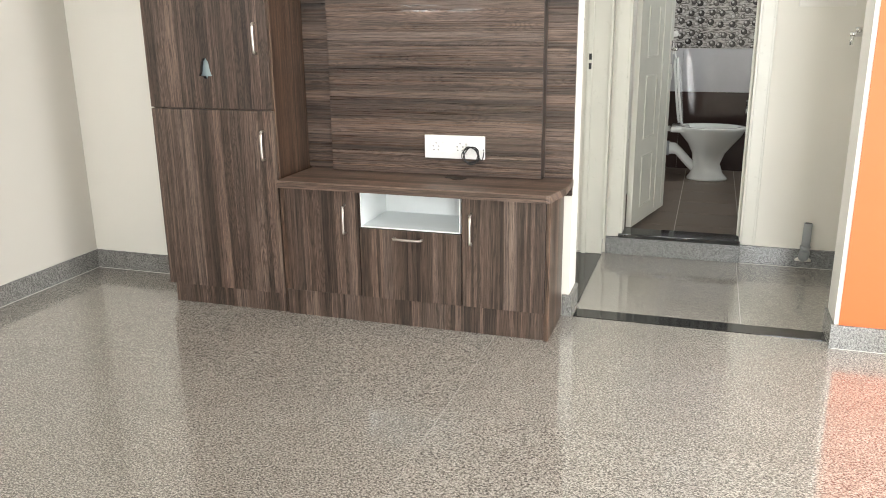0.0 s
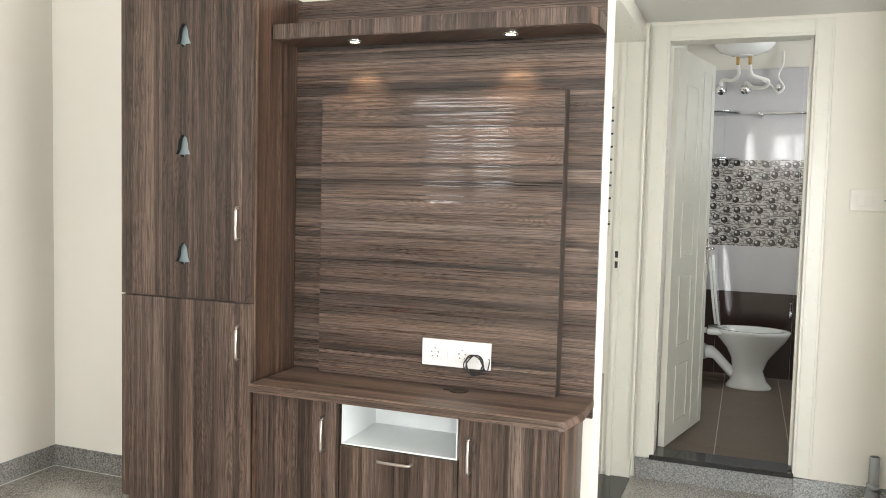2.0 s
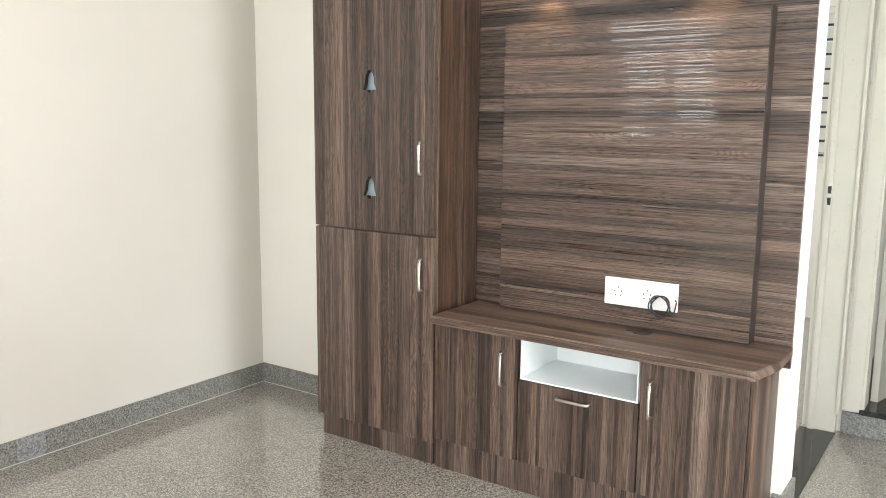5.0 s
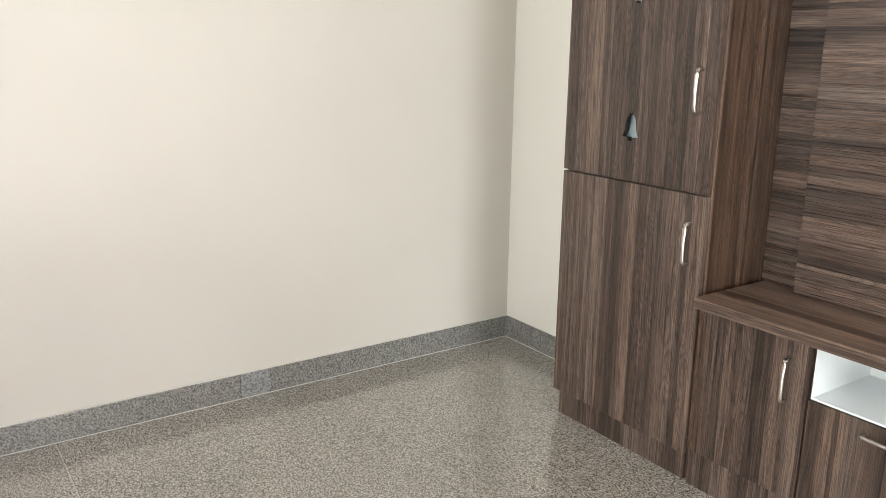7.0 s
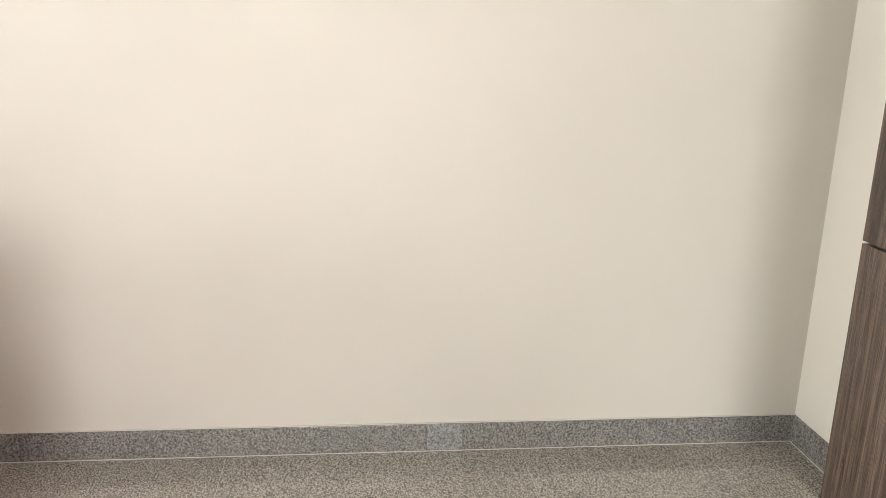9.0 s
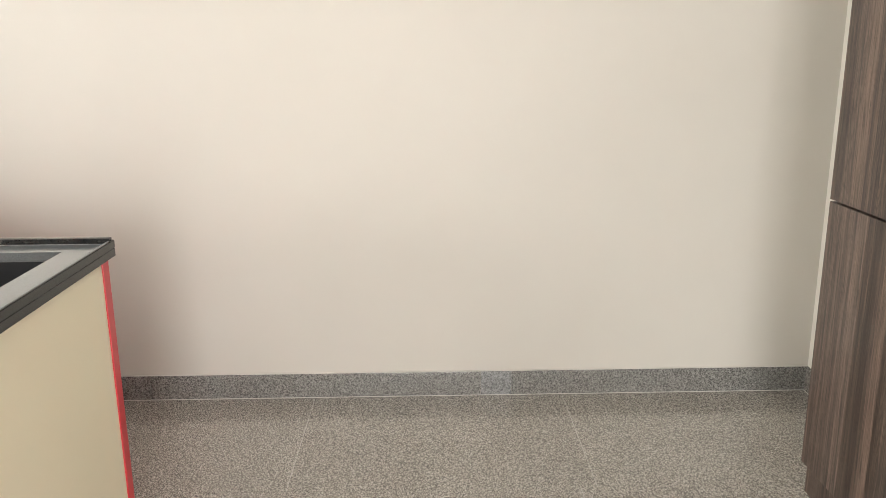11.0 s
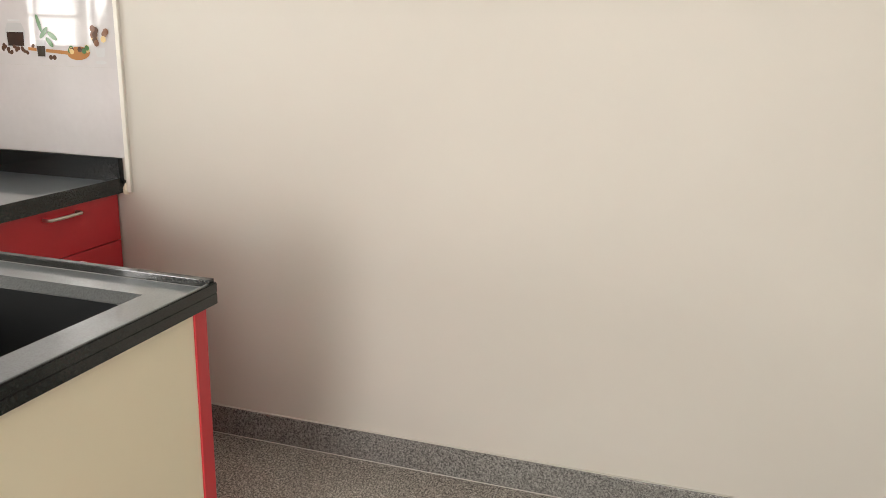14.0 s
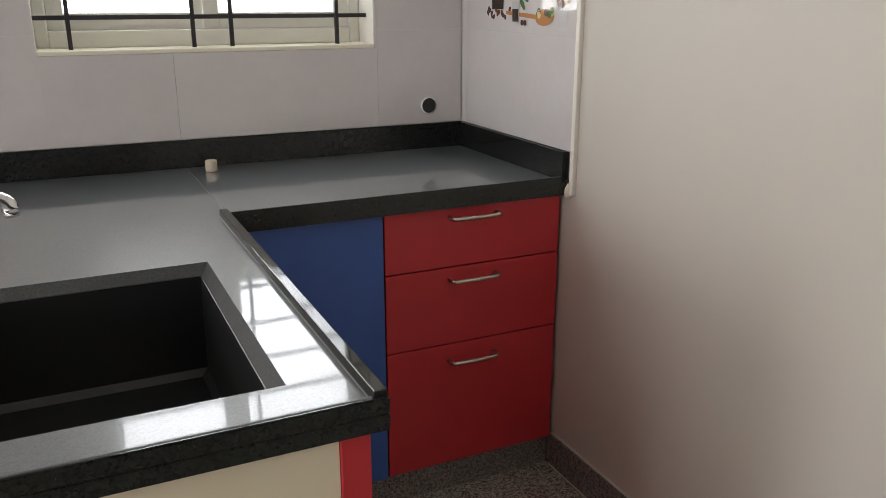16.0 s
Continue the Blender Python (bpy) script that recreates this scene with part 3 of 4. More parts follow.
part("back_panel", box(UX0 + 0.001, 2.634, -0.060, -0.041, 0.56, 2.138, 0.0015), WOOD_H, tv)
part("back_board", box(UX0 + 0.001, 2.44, -0.041, -0.0045, 0.56, 2.134), WOOD_S, tv)
# raised panel, laid up from level boards
PX0, PX1, PZ0, PZ1 = 1.530, 2.508, 0.640, 1.756
rp = part("raised_panel", box(PX0 + 0.004, PX1 - 0.002, -0.106, -0.0602, PZ0 + 0.002, PZ1 - 0.002), WOOD_S, tv)
zb = PZ0
rb = random.Random(4)
while zb < PZ1 - 0.01:
    h = min(rb.uniform(0.075, 0.155), PZ1 - zb)
    if PZ1 - zb - h < 0.05:
        h = PZ1 - zb
    part("board", box(PX0, PX1, -0.124, -0.1062, zb, zb + h - 0.0008, 0.0006), WOOD_H, rp)
    zb += h
# dark edging, with the shadow gap beside it included in its colour
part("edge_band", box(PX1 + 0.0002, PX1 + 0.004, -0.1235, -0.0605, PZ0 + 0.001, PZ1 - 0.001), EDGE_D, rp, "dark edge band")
# overhead light shelf
sh = [(UX0 + 0.001, -0.062), (UX0 + 0.001, -0.245), (2.612, -0.245), (2.634, -0.19), (2.634, -0.062)]
shelf = part("light_shelf", prism(sh, 1.955, 2.012, 0.0015), WOOD_V, tv)
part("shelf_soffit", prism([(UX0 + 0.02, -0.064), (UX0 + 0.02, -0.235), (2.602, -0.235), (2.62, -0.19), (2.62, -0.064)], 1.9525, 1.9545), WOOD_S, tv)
for sx, sy in ((1.690, -0.165), (2.312, -0.165)):
    lamp = thing("spot_light", (sx, sy, 1.946), "small round warm recessed spot light", "lamp", "shelf spots")
    part("rim", lathe([(0.0235, -0.002), (0.027, -0.001), (0.028, 0.003), (0.028, 0.0055), (0.0235, 0.006)], 24, (sx, sy, 1.9465)), CHROME, lamp, "chrome rim", True)
    part("lens", lathe([(0.001, -0.0022), (0.016, -0.0020), (0.023, -0.0005), (0.023, 0.0), (0.001, 0.0)], 20, (sx, sy, 1.9462)), LAMPGLOW, lamp, "glowing warm lens", True)
    spot(sx, sy, 1.932)

# socket plate and its loop of cable
px0, px1, pz0, pz1, py = 1.987, 2.262, 0.716, 0.818, -0.1242
plate = thing("socket_plate", (2.12, py, pz0), "white socket plate with a dark cable loop", "socket")
part("surround", box(px0, px1, py - 0.012, py, pz0, pz1, 0.003), PLATE, plate)
part("insert", box(px0 + 0.028, px1 - 0.028, py - 0.0145, py - 0.0122, pz0 + 0.022, pz1 - 0.022, 0.001), PLATE, plate)
for ox in (0.055, 0.165):
    so = part("socket", box(px0 + ox - 0.024, px0 + ox + 0.024, py - 0.0165, py - 0.0147, pz0 + 0.025, pz1 - 0.025, 0.001), PLATE, plate)
    # dark squares stand for the shaded depth of the pin holes
    for hx, hz in ((0, 0.017), (-0.013, 0.003), (0.013, 0.003), (-0.010, -0.013), (0.010, -0.013)):
        part("pin_hole", box(px0 + ox + hx - 0.0022, px0 + ox + hx + 0.0022, py - 0.0172, py - 0.0166, (pz0 + pz1) / 2 + hz - 0.0025, (pz0 + pz1) / 2 + hz + 0.0025), DARKP, so)
for ox in (0.095, 0.118, 0.205, 0.226):
    part("rocker", box(px0 + ox - 0.0105, px0 + ox + 0.0105, py - 0.0185, py - 0.0147, pz0 + 0.026, pz1 - 0.026, 0.0015), PLATE, plate)
cx, cz = 2.205, 0.742
loop = []
for i in range(56):
    a = 2 * math.pi * i / 18 + 0.6
    r = 0.032 + 0.004 * math.sin(i * 0.9) + 0.0022 * (i // 18)
    loop.append((cx + r * math.cos(a), py - 0.024 - 0.003 * (i % 5) / 5 - 0.004 * (i // 18), cz + 1.05 * r * math.sin(a) - 0.006))
loop += [(cx + 0.045, py - 0.022, cz - 0.03), (cx + 0.055, py - 0.016, cz + 0.01), (cx + 0.050, py - 0.0165, cz + 0.02)]
cable = solid("cable_loop", tube(spline(loop, 3), 0.0026, 6), DARKP, "thin black cable wound in a loop over the socket plate", "cable", smooth=True)
gr = thing("cable_grommet", (2.155, -0.176, 0.637), "dark brown round cable grommet in the worktop", "grommet")
part("ring", lathe([(0.022, 0.0), (0.036, 0.0), (0.036, 0.002), (0.030, 0.0035), (0.022, 0.0022)], 28, (2.155, -0.176, 0.6372)), EDGE_D, gr, "", True)
# a flat dark disc gives the hole its darkness
part("hole", lathe([(0.001, 0.0006), (0.0218, 0.0006), (0.0218, 0.0), (0.001, 0.0)], 24, (2.155, -0.176, 0.6372)), DARKP, gr)
part("slot_cover", box(2.095, 2.130, -0.184, -0.170, 0.6372, 0.6402, 0.001), DARKP, gr)

# ---- passage ----


def door_frame_bath():
    f = thing("door_frame_bath", (3.06, 1.0, 0.1), "cream painted wooden bathroom door frame", "door frame", kind="structure")
    x0, x1, z0, z1, y = 2.755, 3.380, 0.108, 2.122, 1.035
    for a, b, c, d in ((x0 - 0.086, x0, z0, z1 + 0.075), (x1, x1 + 0.082, z0, z1 + 0.075)):
        part("post", box(a, b, y - 0.014, y + 0.115, c, d, 0.003), FRAMEW, f)
        part("post_bead", box(a + 0.012, b - 0.012, y - 0.021, y - 0.0142, c, d - 0.012, 0.002), FRAMEW, f)
    part("head", box(x0, x1, y - 0.014, y + 0.115, z1, z1 + 0.075, 0.003), FRAMEW, f)
    part("head_bead", box(x0, x1, y - 0.021, y - 0.0142, z1 + 0.012, z1 + 0.063, 0.002), FRAMEW, f)
    part("stop", box(x1 - 0.014, x1 - 0.0002, y + 0.05, y + 0.075, z0 + 0.03, z1, 0.001), FRAMEW, f)


door_frame_bath()

# bathroom door, open inwards on its left-hand hinges
hx, hy, ang = 2.775, 1.168, math.atan2(0.61, 0.14)
DM = Matrix.Translation((hx, hy, 0)) @ Matrix.Rotation(ang, 4, 'Z')
bd = thing("door_bath", (hx, hy, 0.125), "off-white moulded bathroom door standing open", "door", kind="structure")
leaf = part("leaf", box(0, 0.64, -0.016, 0.016, 0.125, 2.118, 0.002, DM), DOORW, bd)
a, b, w = 0.13, 0.33, 0.007
for c, d in ((0.22, 0.52), (0.62, 0.98), (1.08, 1.36), (1.46, 1.96)):
    bm = bmesh.new()
    for q in ((a, b, c, c + w), (a, b, d - w, d), (a, a + w, c + w, d - w), (b - w, b, c + w, d - w)):
        add_box(bm, q[0], q[1], -0.0205, -0.0162, q[2], q[3], 0.0015, DM)
    part("panel_moulding", bm, DOORW, leaf)
for a in (0.42, 0.565):
    part("panel_moulding", box(a, a + 0.007, -0.0205, -0.0162, 0.16, 2.06, 0.0015, DM), DOORW, leaf)
lk = part("lock_plate", box(0.585, 0.615, -0.021, -0.0162, 1.02, 1.16, 0.002, DM), CHROME, bd, "steel lock plate")
bm = bmesh.new()
add_tube(bm, [DM @ Vector(p) for p in ((0.6, -0.02, 1.11), (0.6, -0.055, 1.11), (0.585, -0.06, 1.11), (0.50, -0.06, 1.108))], 0.008, 8)
part("lever", bm, CHROME, lk, "steel lever handle", True)

# bedroom door frame and threshold
bf = thing("door_frame_bedroom", (2.6, 0.6, 0), "cream painted bedroom door frame", "door frame", kind="structure")
part("far_post", box(2.524, 2.648, 0.985, 1.034, 0.004, 2.20, 0.003), FRAMEW, bf)
part("far_post_bead", box(2.534, 2.558, 0.972, 0.9848, 0.004, 2.15, 0.002), FRAMEW, bf)
part("architrave", box(2.6482, 2.662, 0.955, 1.034, 0.1, 2.2, 0.002), FRAMEW, bf)
part("head", box(2.500, 2.648, 0.171, 0.985, 2.12, 2.20, 0.002), FRAMEW, bf)
part("near_post", box(2.500, 2.602, 0.141, 0.17, 0.004, 2.20, 0.002), FRAMEW, bf)
# dark blocks in place of cut strike holes
for z in (1.035, 1.085):
    part("strike_hole", box(2.540, 2.554, 0.969, 0.9722, z, z + 0.032), DARKP, bf, "dark lock strike hole")
solid("wall_bedroom_lintel", box(2.52, 2.632, 0.14, 1.035, 2.2, 2.6), CREAM, "wall above the bedroom door", "wall", "structure")
solid("threshold_bedroom", box(2.50, 2.650, 0.145, 0.985, -0.001, 0.004, 0.001), BLACKG, "polished black granite threshold", "threshold", "structure")
solid("threshold_passage", box(2.655, 3.727, -0.045, 0.058, -0.001, 0.003, 0.001), BLACKG, "black granite strip across the passage", "threshold", "structure")

# step into the bathroom
solid("step_bath", box(2.665, 3.385, 1.018, 1.16, 0.0, 0.100, 0.002), SKIRT_P, "grey granite step at the bathroom door", "step", "structure")
solid("threshold_bath", box(2.735, 3.385, 1.008, 1.158, 0.1002, 0.124, 0.003), BLACKG, "black granite bathroom threshold", "threshold", "structure")


def switch_board(x0, x1, z0, z1, y):
    s = thing("switch_board", ((x0 + x1) / 2, y, z0), "cream modular switch board with rockers", "switch")
    part("surround", box(x0, x1, y - 0.012, y, z0, z1, 0.003), SWITCHC, s)
    ins = part("insert", box(x0 + 0.022, x1 - 0.022, y - 0.015, y - 0.0122, z0 + 0.02, z1 - 0.02, 0.001), SWITCHC, s)
    n = 6
    for i in range(n):
        a = x0 + 0.026 + i * (x1 - x0 - 0.052) / n
        if i == 3 or i == 5:
            continue
        part("rocker", box(a + 0.002, a + (x1 - x0 - 0.052) / n - 0.002, y - 0.0185, y - 0.0152, z0 + 0.024, z1 - 0.024, 0.0015), SWITCHC, ins)
    for i in (3, 5):
        a = x0 + 0.026 + (i + 0.5) * (x1 - x0 - 0.052) / n
        # pin holes laid on as dark squares, not cut
        for ox, oz in ((0, 0.014), (-0.008, 0), (0.008, 0)):
            part("pin_hole", box(a + ox - 0.002, a + ox + 0.002, y - 0.0158, y - 0.0152, (z0 + z1) / 2 + oz - 0.003, (z0 + z1) / 2 + oz + 0.003), DARKP, ins)


switch_board(3.557, 3.815, 1.342, 1.437, 1.0348)

pipe = thing("drain_pipe", (3.708, 1.0, 0.055), "grey plastic drain pipe stub with a pale cut end", "pipe")
part("stub", tube([(3.712, 1.006, 0.09), (3.714, 1.004, 0.25)], 0.0215, 16), PVCG, pipe, "", True)
# dark disc in place of the open, shaded bore
part("bore", lathe([(0.001, 0.0), (0.018, 0.0), (0.018, 0.001), (0.001, 0.001)], 16, (3.714, 1.004, 0.2501)), DARKP, pipe)
part("elbow", tube(spline([(3.708, 1.030, 0.062), (3.708, 1.012, 0.066), (3.710, 1.004, 0.085), (3.712, 1.004, 0.125)], 5), 0.027, 16), PVCG, pipe, "", True)
part("mortar", lathe([(0.042, 0.0), (0.040, 0.010), (0.03, 0.018), (0.02, 0.019)], 14, (3.708, 1.016, 0.040), 1.0, 0.3), CREAM, pipe, "rough pale mortar", True)

tap = thing("wall_tap", (3.868, 0.82, 1.2), "small chrome angle valve on the wall", "tap")
part("rose", tube([(3.869, 0.82, 1.215), (3.862, 0.82, 1.215)], 0.026, 16), CHROME, tap, "", True)
part("spout", tube([(3.862, 0.82, 1.215), (3.80, 0.82, 1.215), (3.775, 0.82, 1.215)], [0.012, 0.012, 0.012], 12), CHROME, tap, "", True)
part("outlet", tube([(3.785, 0.82, 1.215), (3.785, 0.82, 1.165)], 0.009, 10), CHROME, tap, "", True)
part("knob", tube([(3.81, 0.82, 1.225), (3.81, 0.82, 1.247)], 0.014, 10), CHROME, tap, "", True)
# ---- bathroom ----
BZ = 0.095
solid("floor_bath", box(2.66, 4.35, 1.16, 3.36, -0.0005, BZ - 0.0014), GROUT, "bathroom floor bed with pale joints", "floor", "structure")


def toilet(at):
    x, y, z = at
    w = thing("toilet", at, "white ceramic floor-standing toilet with raised lid", "toilet")
    # bowl and foot blended as stacked ovals
    secs = [(0.00, 0.02, 0.150, 0.115), (0.012, 0.02, 0.150, 0.115), (0.05, 0.015, 0.118, 0.095), (0.12, 0.01, 0.100, 0.085), (0.20, 0.02, 0.120, 0.105), (0.27, 0.03, 0.165, 0.135), (0.33, 0.03, 0.215, 0.165), (0.375, 0.02, 0.250, 0.180), (0.395, 0.015, 0.262, 0.186), (0.402, 0.015, 0.258, 0.182)]
    bm = bmesh.new()
    rings = []
    for h, ox, rx, ry in secs + [(0.402, 0.02, 0.205, 0.140), (0.37, 0.02, 0.19, 0.125), (0.25, 0.01, 0.10, 0.08)]:
        rings.append([bm.verts.new((x + ox + rx * math.cos(a), y + ry * math.sin(a), z + h)) for a in [2 * math.pi * k / 40 for k in range(40)]])
    for a, b in zip(rings, rings[1:]):
        for k in range(40):
            bm.faces.new((a[k], a[(k + 1) % 40], b[(k + 1) % 40], b[k]))
    bm.faces.new(rings[0][::-1])
    bm.faces.new(rings[-1])
    bmesh.ops.recalc_face_normals(bm, faces=bm.faces)
    part("bowl", bm, CERAMIC, w, "", True)
    part("rear_deck", box(x - 0.265, x - 0.13, y - 0.12, y + 0.12, z + 0.360, z + 0.40, 0.016), CERAMIC, w, "", True)
    part("trap", tube([(x + 0.02, y, z + 0.035), (x - 0.07, y, z + 0.075), (x - 0.12, y, z + 0.12), (x - 0.20, y, z + 0.205), (x - 0.235, y, z + 0.225), (x - 0.285, y, z + 0.225)], [0.04, 0.036, 0.033, 0.033, 0.045, 0.05], 16), CERAMIC, w, "", True)
    part("waste_pipe", tube([(x - 0.27, y, z + 0.225), (x - 0.50, y, z + 0.225)], 0.055, 18), PVCG, w, "grey plastic waste pipe", True)
    # seat and lid raised together
    LM = Matrix.Translation((x - 0.215, y, z + 0.41)) @ Matrix.Rotation(radians(83), 4, 'Y') @ Matrix.Rotation(radians(180), 4, 'Z')
    for name, t0, t1, k in (("seat", 0.0, 0.016, 0.96), ("lid", 0.020, 0.036, 1.0)):
        bm = bmesh.new()
        n = 36
        outer = [((0.25 + 0.25 * k * math.cos(a)) , 0.178 * k * math.sin(a)) for a in [2 * math.pi * i / n for i in range(n)]]
        inner = [(0.26 + 0.16 * math.cos(a), 0.10 * math.sin(a)) for a in [2 * math.pi * i / n for i in range(n)]]
        lo = [bm.verts.new(LM @ Vector((p[0], p[1], t0))) for p in outer]
        hi = [bm.verts.new(LM @ Vector((p[0], p[1], t1))) for p in outer]
        for i in range(n):
            bm.faces.new((lo[i], lo[(i + 1) % n], hi[(i + 1) % n], hi[i]))
        if name == "lid":
            bm.faces.new(lo)
            bm.faces.new(hi)
        else:
            li = [bm.verts.new(LM @ Vector((p[0], p[1], t0))) for p in inner]
            hi2 = [bm.verts.new(LM @ Vector((p[0], p[1], t1))) for p in inner]
            for i in range(n):
                j = (i + 1) % n
                bm.faces.new((lo[i], lo[j], li[j], li[i]))
                bm.faces.new((hi[i], hi[j], hi2[j], hi2[i]))
                bm.faces.new((li[i], li[j], hi2[j], hi2[i]))
        bmesh.ops.recalc_face_normals(bm, faces=bm.faces)
        part(name, bm, CERAMIC, w, "raised white plastic " + name)
    part("flush_pipe", tube(spline([(x - 0.27, y, z + 0.375), (x - 0.34, y, z + 0.38), (x - 0.40, y + 0.02, z + 0.42), (x - 0.43, y + 0.03, z + 0.60)], 6), 0.02, 12), PVCW, w, "white flush pipe", True)


toilet((3.17, 2.94, BZ))

cist = thing("flush_cistern", (2.60, 2.94, 0.72), "white plastic wall cistern", "cistern")
part("tank", box(2.662, 2.78, 2.74, 3.14, 0.72, 1.05, 0.02), PVCW, cist, "", True)
part("lid", box(2.662, 2.79, 2.73, 3.15, 1.0505, 1.075, 0.006), PVCW, cist)

fauc = thing("health_faucet", (2.86, 2.65, 0.5), "white hand spray hanging on its hose", "hand spray")
part("bracket", box(2.838, 2.882, 3.06, 3.10, 1.02, 1.10, 0.004), PVCW, fauc)
part("head", tube([(2.85, 3.03, 1.12), (2.86, 3.02, 1.16), (2.90, 3.0, 1.175)], [0.014, 0.018, 0.022], 12), PVCW, fauc, "", True)
part("hose", tube(spline([(2.85, 3.03, 1.12), (2.90, 3.02, 1.0), (2.86, 3.02, 0.80), (2.82, 3.05, 0.85), (2.84, 3.10, 1.03)], 8), 0.008, 8), PVCW, fauc, "", True)

# water heater with its hoses and valves
gey = thing("water_heater", (3.05, 3.2, 2.45), "round white water heater high on the wall", "water heater")
part("shell", lathe([(0.001, 0.0), (0.10, 0.008), (0.165, 0.03), (0.20, 0.07), (0.205, 0.12), (0.205, 0.18)], 36, (3.06, 3.12, 2.395)), CERAMIC, gey, "", True)
part("base_cap", lathe([(0.001, -0.006), (0.055, -0.006), (0.06, 0.0), (0.06, 0.004), (0.001, 0.004)], 24, (3.06, 3.12, 2.393)), PVCW, gey, "", True)
part("neck", box(2.99, 3.13, 3.25, 3.36, 2.43, 2.58, 0.01), CERAMIC, gey)
for i, gx in enumerate((3.02, 3.10)):
    part("inlet", tube([(gx, 3.10, 2.396), (gx, 3.10, 2.33)], 0.011, 10), BRASS, gey, "brass inlet", True)
part("hose", tube(spline([(3.02, 3.10, 2.33), (3.03, 3.12, 2.27), (2.99, 3.18, 2.235), (2.93, 3.24, 2.25), (2.91, 3.27, 2.24), (2.91, 3.29, 2.20)], 7), 0.0125, 8), PVCW, gey, "white braided hose", True)
part("hose", tube(spline([(3.10, 3.10, 2.33), (3.12, 3.12, 2.26), (3.22, 3.18, 2.23), (3.21, 3.22, 2.19), (3.13, 3.25, 2.19), (3.08, 3.27, 2.23), (3.07, 3.29, 2.19)], 7), 0.0125, 8), PVCW, gey, "white braided hose", True)
part("hose", tube(spline([(3.32, 3.30, 2.45), (3.32, 3.30, 2.36), (3.29, 3.28, 2.27), (3.33, 3.27, 2.19), (3.29, 3.26, 2.15), (3.25, 3.26, 2.20), (3.19, 3.24, 2.24)], 7), 0.009, 8), PVCW, gey, "white power lead", True)
for vx in (2.91, 3.075, 3.295):
    wy = 3.347 - (vx - 2.91) * math.tan(radians(3))
    v = thing("angle_valve", (vx, wy - 0.015, 2.19), "chrome angle valve on the tiled wall", "valve", "heater valves")
    part("rose", tube([(vx, wy, 2.19), (vx, wy - 0.011, 2.19)], 0.036 if vx < 3.2 else 0.02, 20), CHROME, v, "", True)
    part("body", tube([(vx, wy - 0.011, 2.19), (vx, wy - 0.061, 2.19)], 0.014, 12), CHROME, v, "", True)
    part("knob", tube([(vx, wy - 0.061, 2.19), (vx, wy - 0.084, 2.19)], 0.019, 10), CHROME, v, "", True)
rod = thing("towel_rod", (3.45, 3.28, 2.01), "chrome towel rod on the tiled wall", "towel rod")
part("bar", tube([(3.165, 3.285, 2.012), (3.80, 3.285, 2.012)], 0.009, 10), CHROME, rod, "", True)
for x in (3.19, 3.78):
    part("bracket", tube([(x, 3.346, 1.995), (x, 3.30, 1.995), (x, 3.285, 2.010)], [0.022, 0.012, 0.011], 12), CHROME, rod, "", True)
for z in (2.015, 1.675):
    s = thing("corner_shelf", (2.75, 3.3, z), "smoked glass corner shelf with a chrome rail", "shelf", "bathroom shelves")
    pts = [(2.668, 3.345), (2.668, 3.12)] + [(2.668 + 0.382 * math.sin(a), 3.345 - 0.225 * math.cos(a)) for a in [radians(10 * i) for i in range(1, 9)]] + [(3.05, 3.345)]
    part("pane", prism(pts, z - 0.004, z + 0.004), GLASSD, s)
    part("rail", tube([(p[0], p[1] - 0.004, z + 0.012) for p in pts[1:]], 0.005, 6), CHROME, s, "", True)
tapb = thing("bib_tap", (3.46, 3.3, 0.6), "chrome bib tap on the dark tiles", "tap")
part("body", tube([(3.45, 3.346, 0.60), (3.45, 3.26, 0.60), (3.45, 3.245, 0.585), (3.45, 3.24, 0.55)], 0.012, 12), CHROME, tapb, "", True)
part("lever", tube([(3.45, 3.27, 0.61), (3.45, 3.27, 0.65), (3.45, 3.24, 0.66)], 0.007, 8), CHROME, tapb, "", True)

# assumed small bathroom window with two panes, added with its lamp to light the room
bv = thing("window_bath_assumed", (4.42, 2.5, 1.6), "assumed small white bathroom window, out of view", "window", kind="structure")
for b in ((2.2, 2.235, 1.6, 2.2), (2.765, 2.8, 1.6, 2.2), (2.48, 2.52, 1.635, 2.165), (2.235, 2.765, 1.6, 1.635), (2.235, 2.765, 2.165, 2.2)):
    part("frame", box(4.40, 4.44, *b, 0.003), FRAMEW, bv)

# ---- bedroom window ----
bw = thing("window_bedroom", (2.0, 3.42, 1.08), "bedroom window with level dark bars", "window", kind="structure")
for b in ((1.5, 1.54, 1.08, 2.2), (2.46, 2.5, 1.08, 2.2), (1.54, 2.46, 1.08, 1.12), (1.54, 2.46, 2.16, 2.2)):
    part("frame", box(b[0], b[1], 3.39, 3.47, b[2], b[3], 0.003), FRAMEW, bw)
for i in range(11):
    z = 1.135 + i * 0.097
    bm = bmesh.new()
    add_box(bm, -0.459, 0.459, -0.003, 0.003, -0.045, 0.045, 0.001, Matrix.Translation((2.0, 3.43, z + 0.01)) @ Matrix.Rotation(radians(-9), 4, 'X'))
    part("slat", bm, FRAMEW, bw, "white louvre slat")
for i in range(10):
    part("bar", box(1.5, 2.5, 3.365, 3.377, 1.17 + i * 0.1, 1.185 + i * 0.1), IRON, bw, "dark iron bar")

# ---- kitchen ----
CZ = 0.867


def kprism(pts, z0, z1, bevel=0.0):
    return prism([tuple(K(u, v))[:2] for u, v in pts], z0, z1, bevel)


def kbox(u0, u1, v0, v1, z0, z1, bevel=0.0):
    return box(u0, u1, v0, v1, z0, z1, bevel, KM)


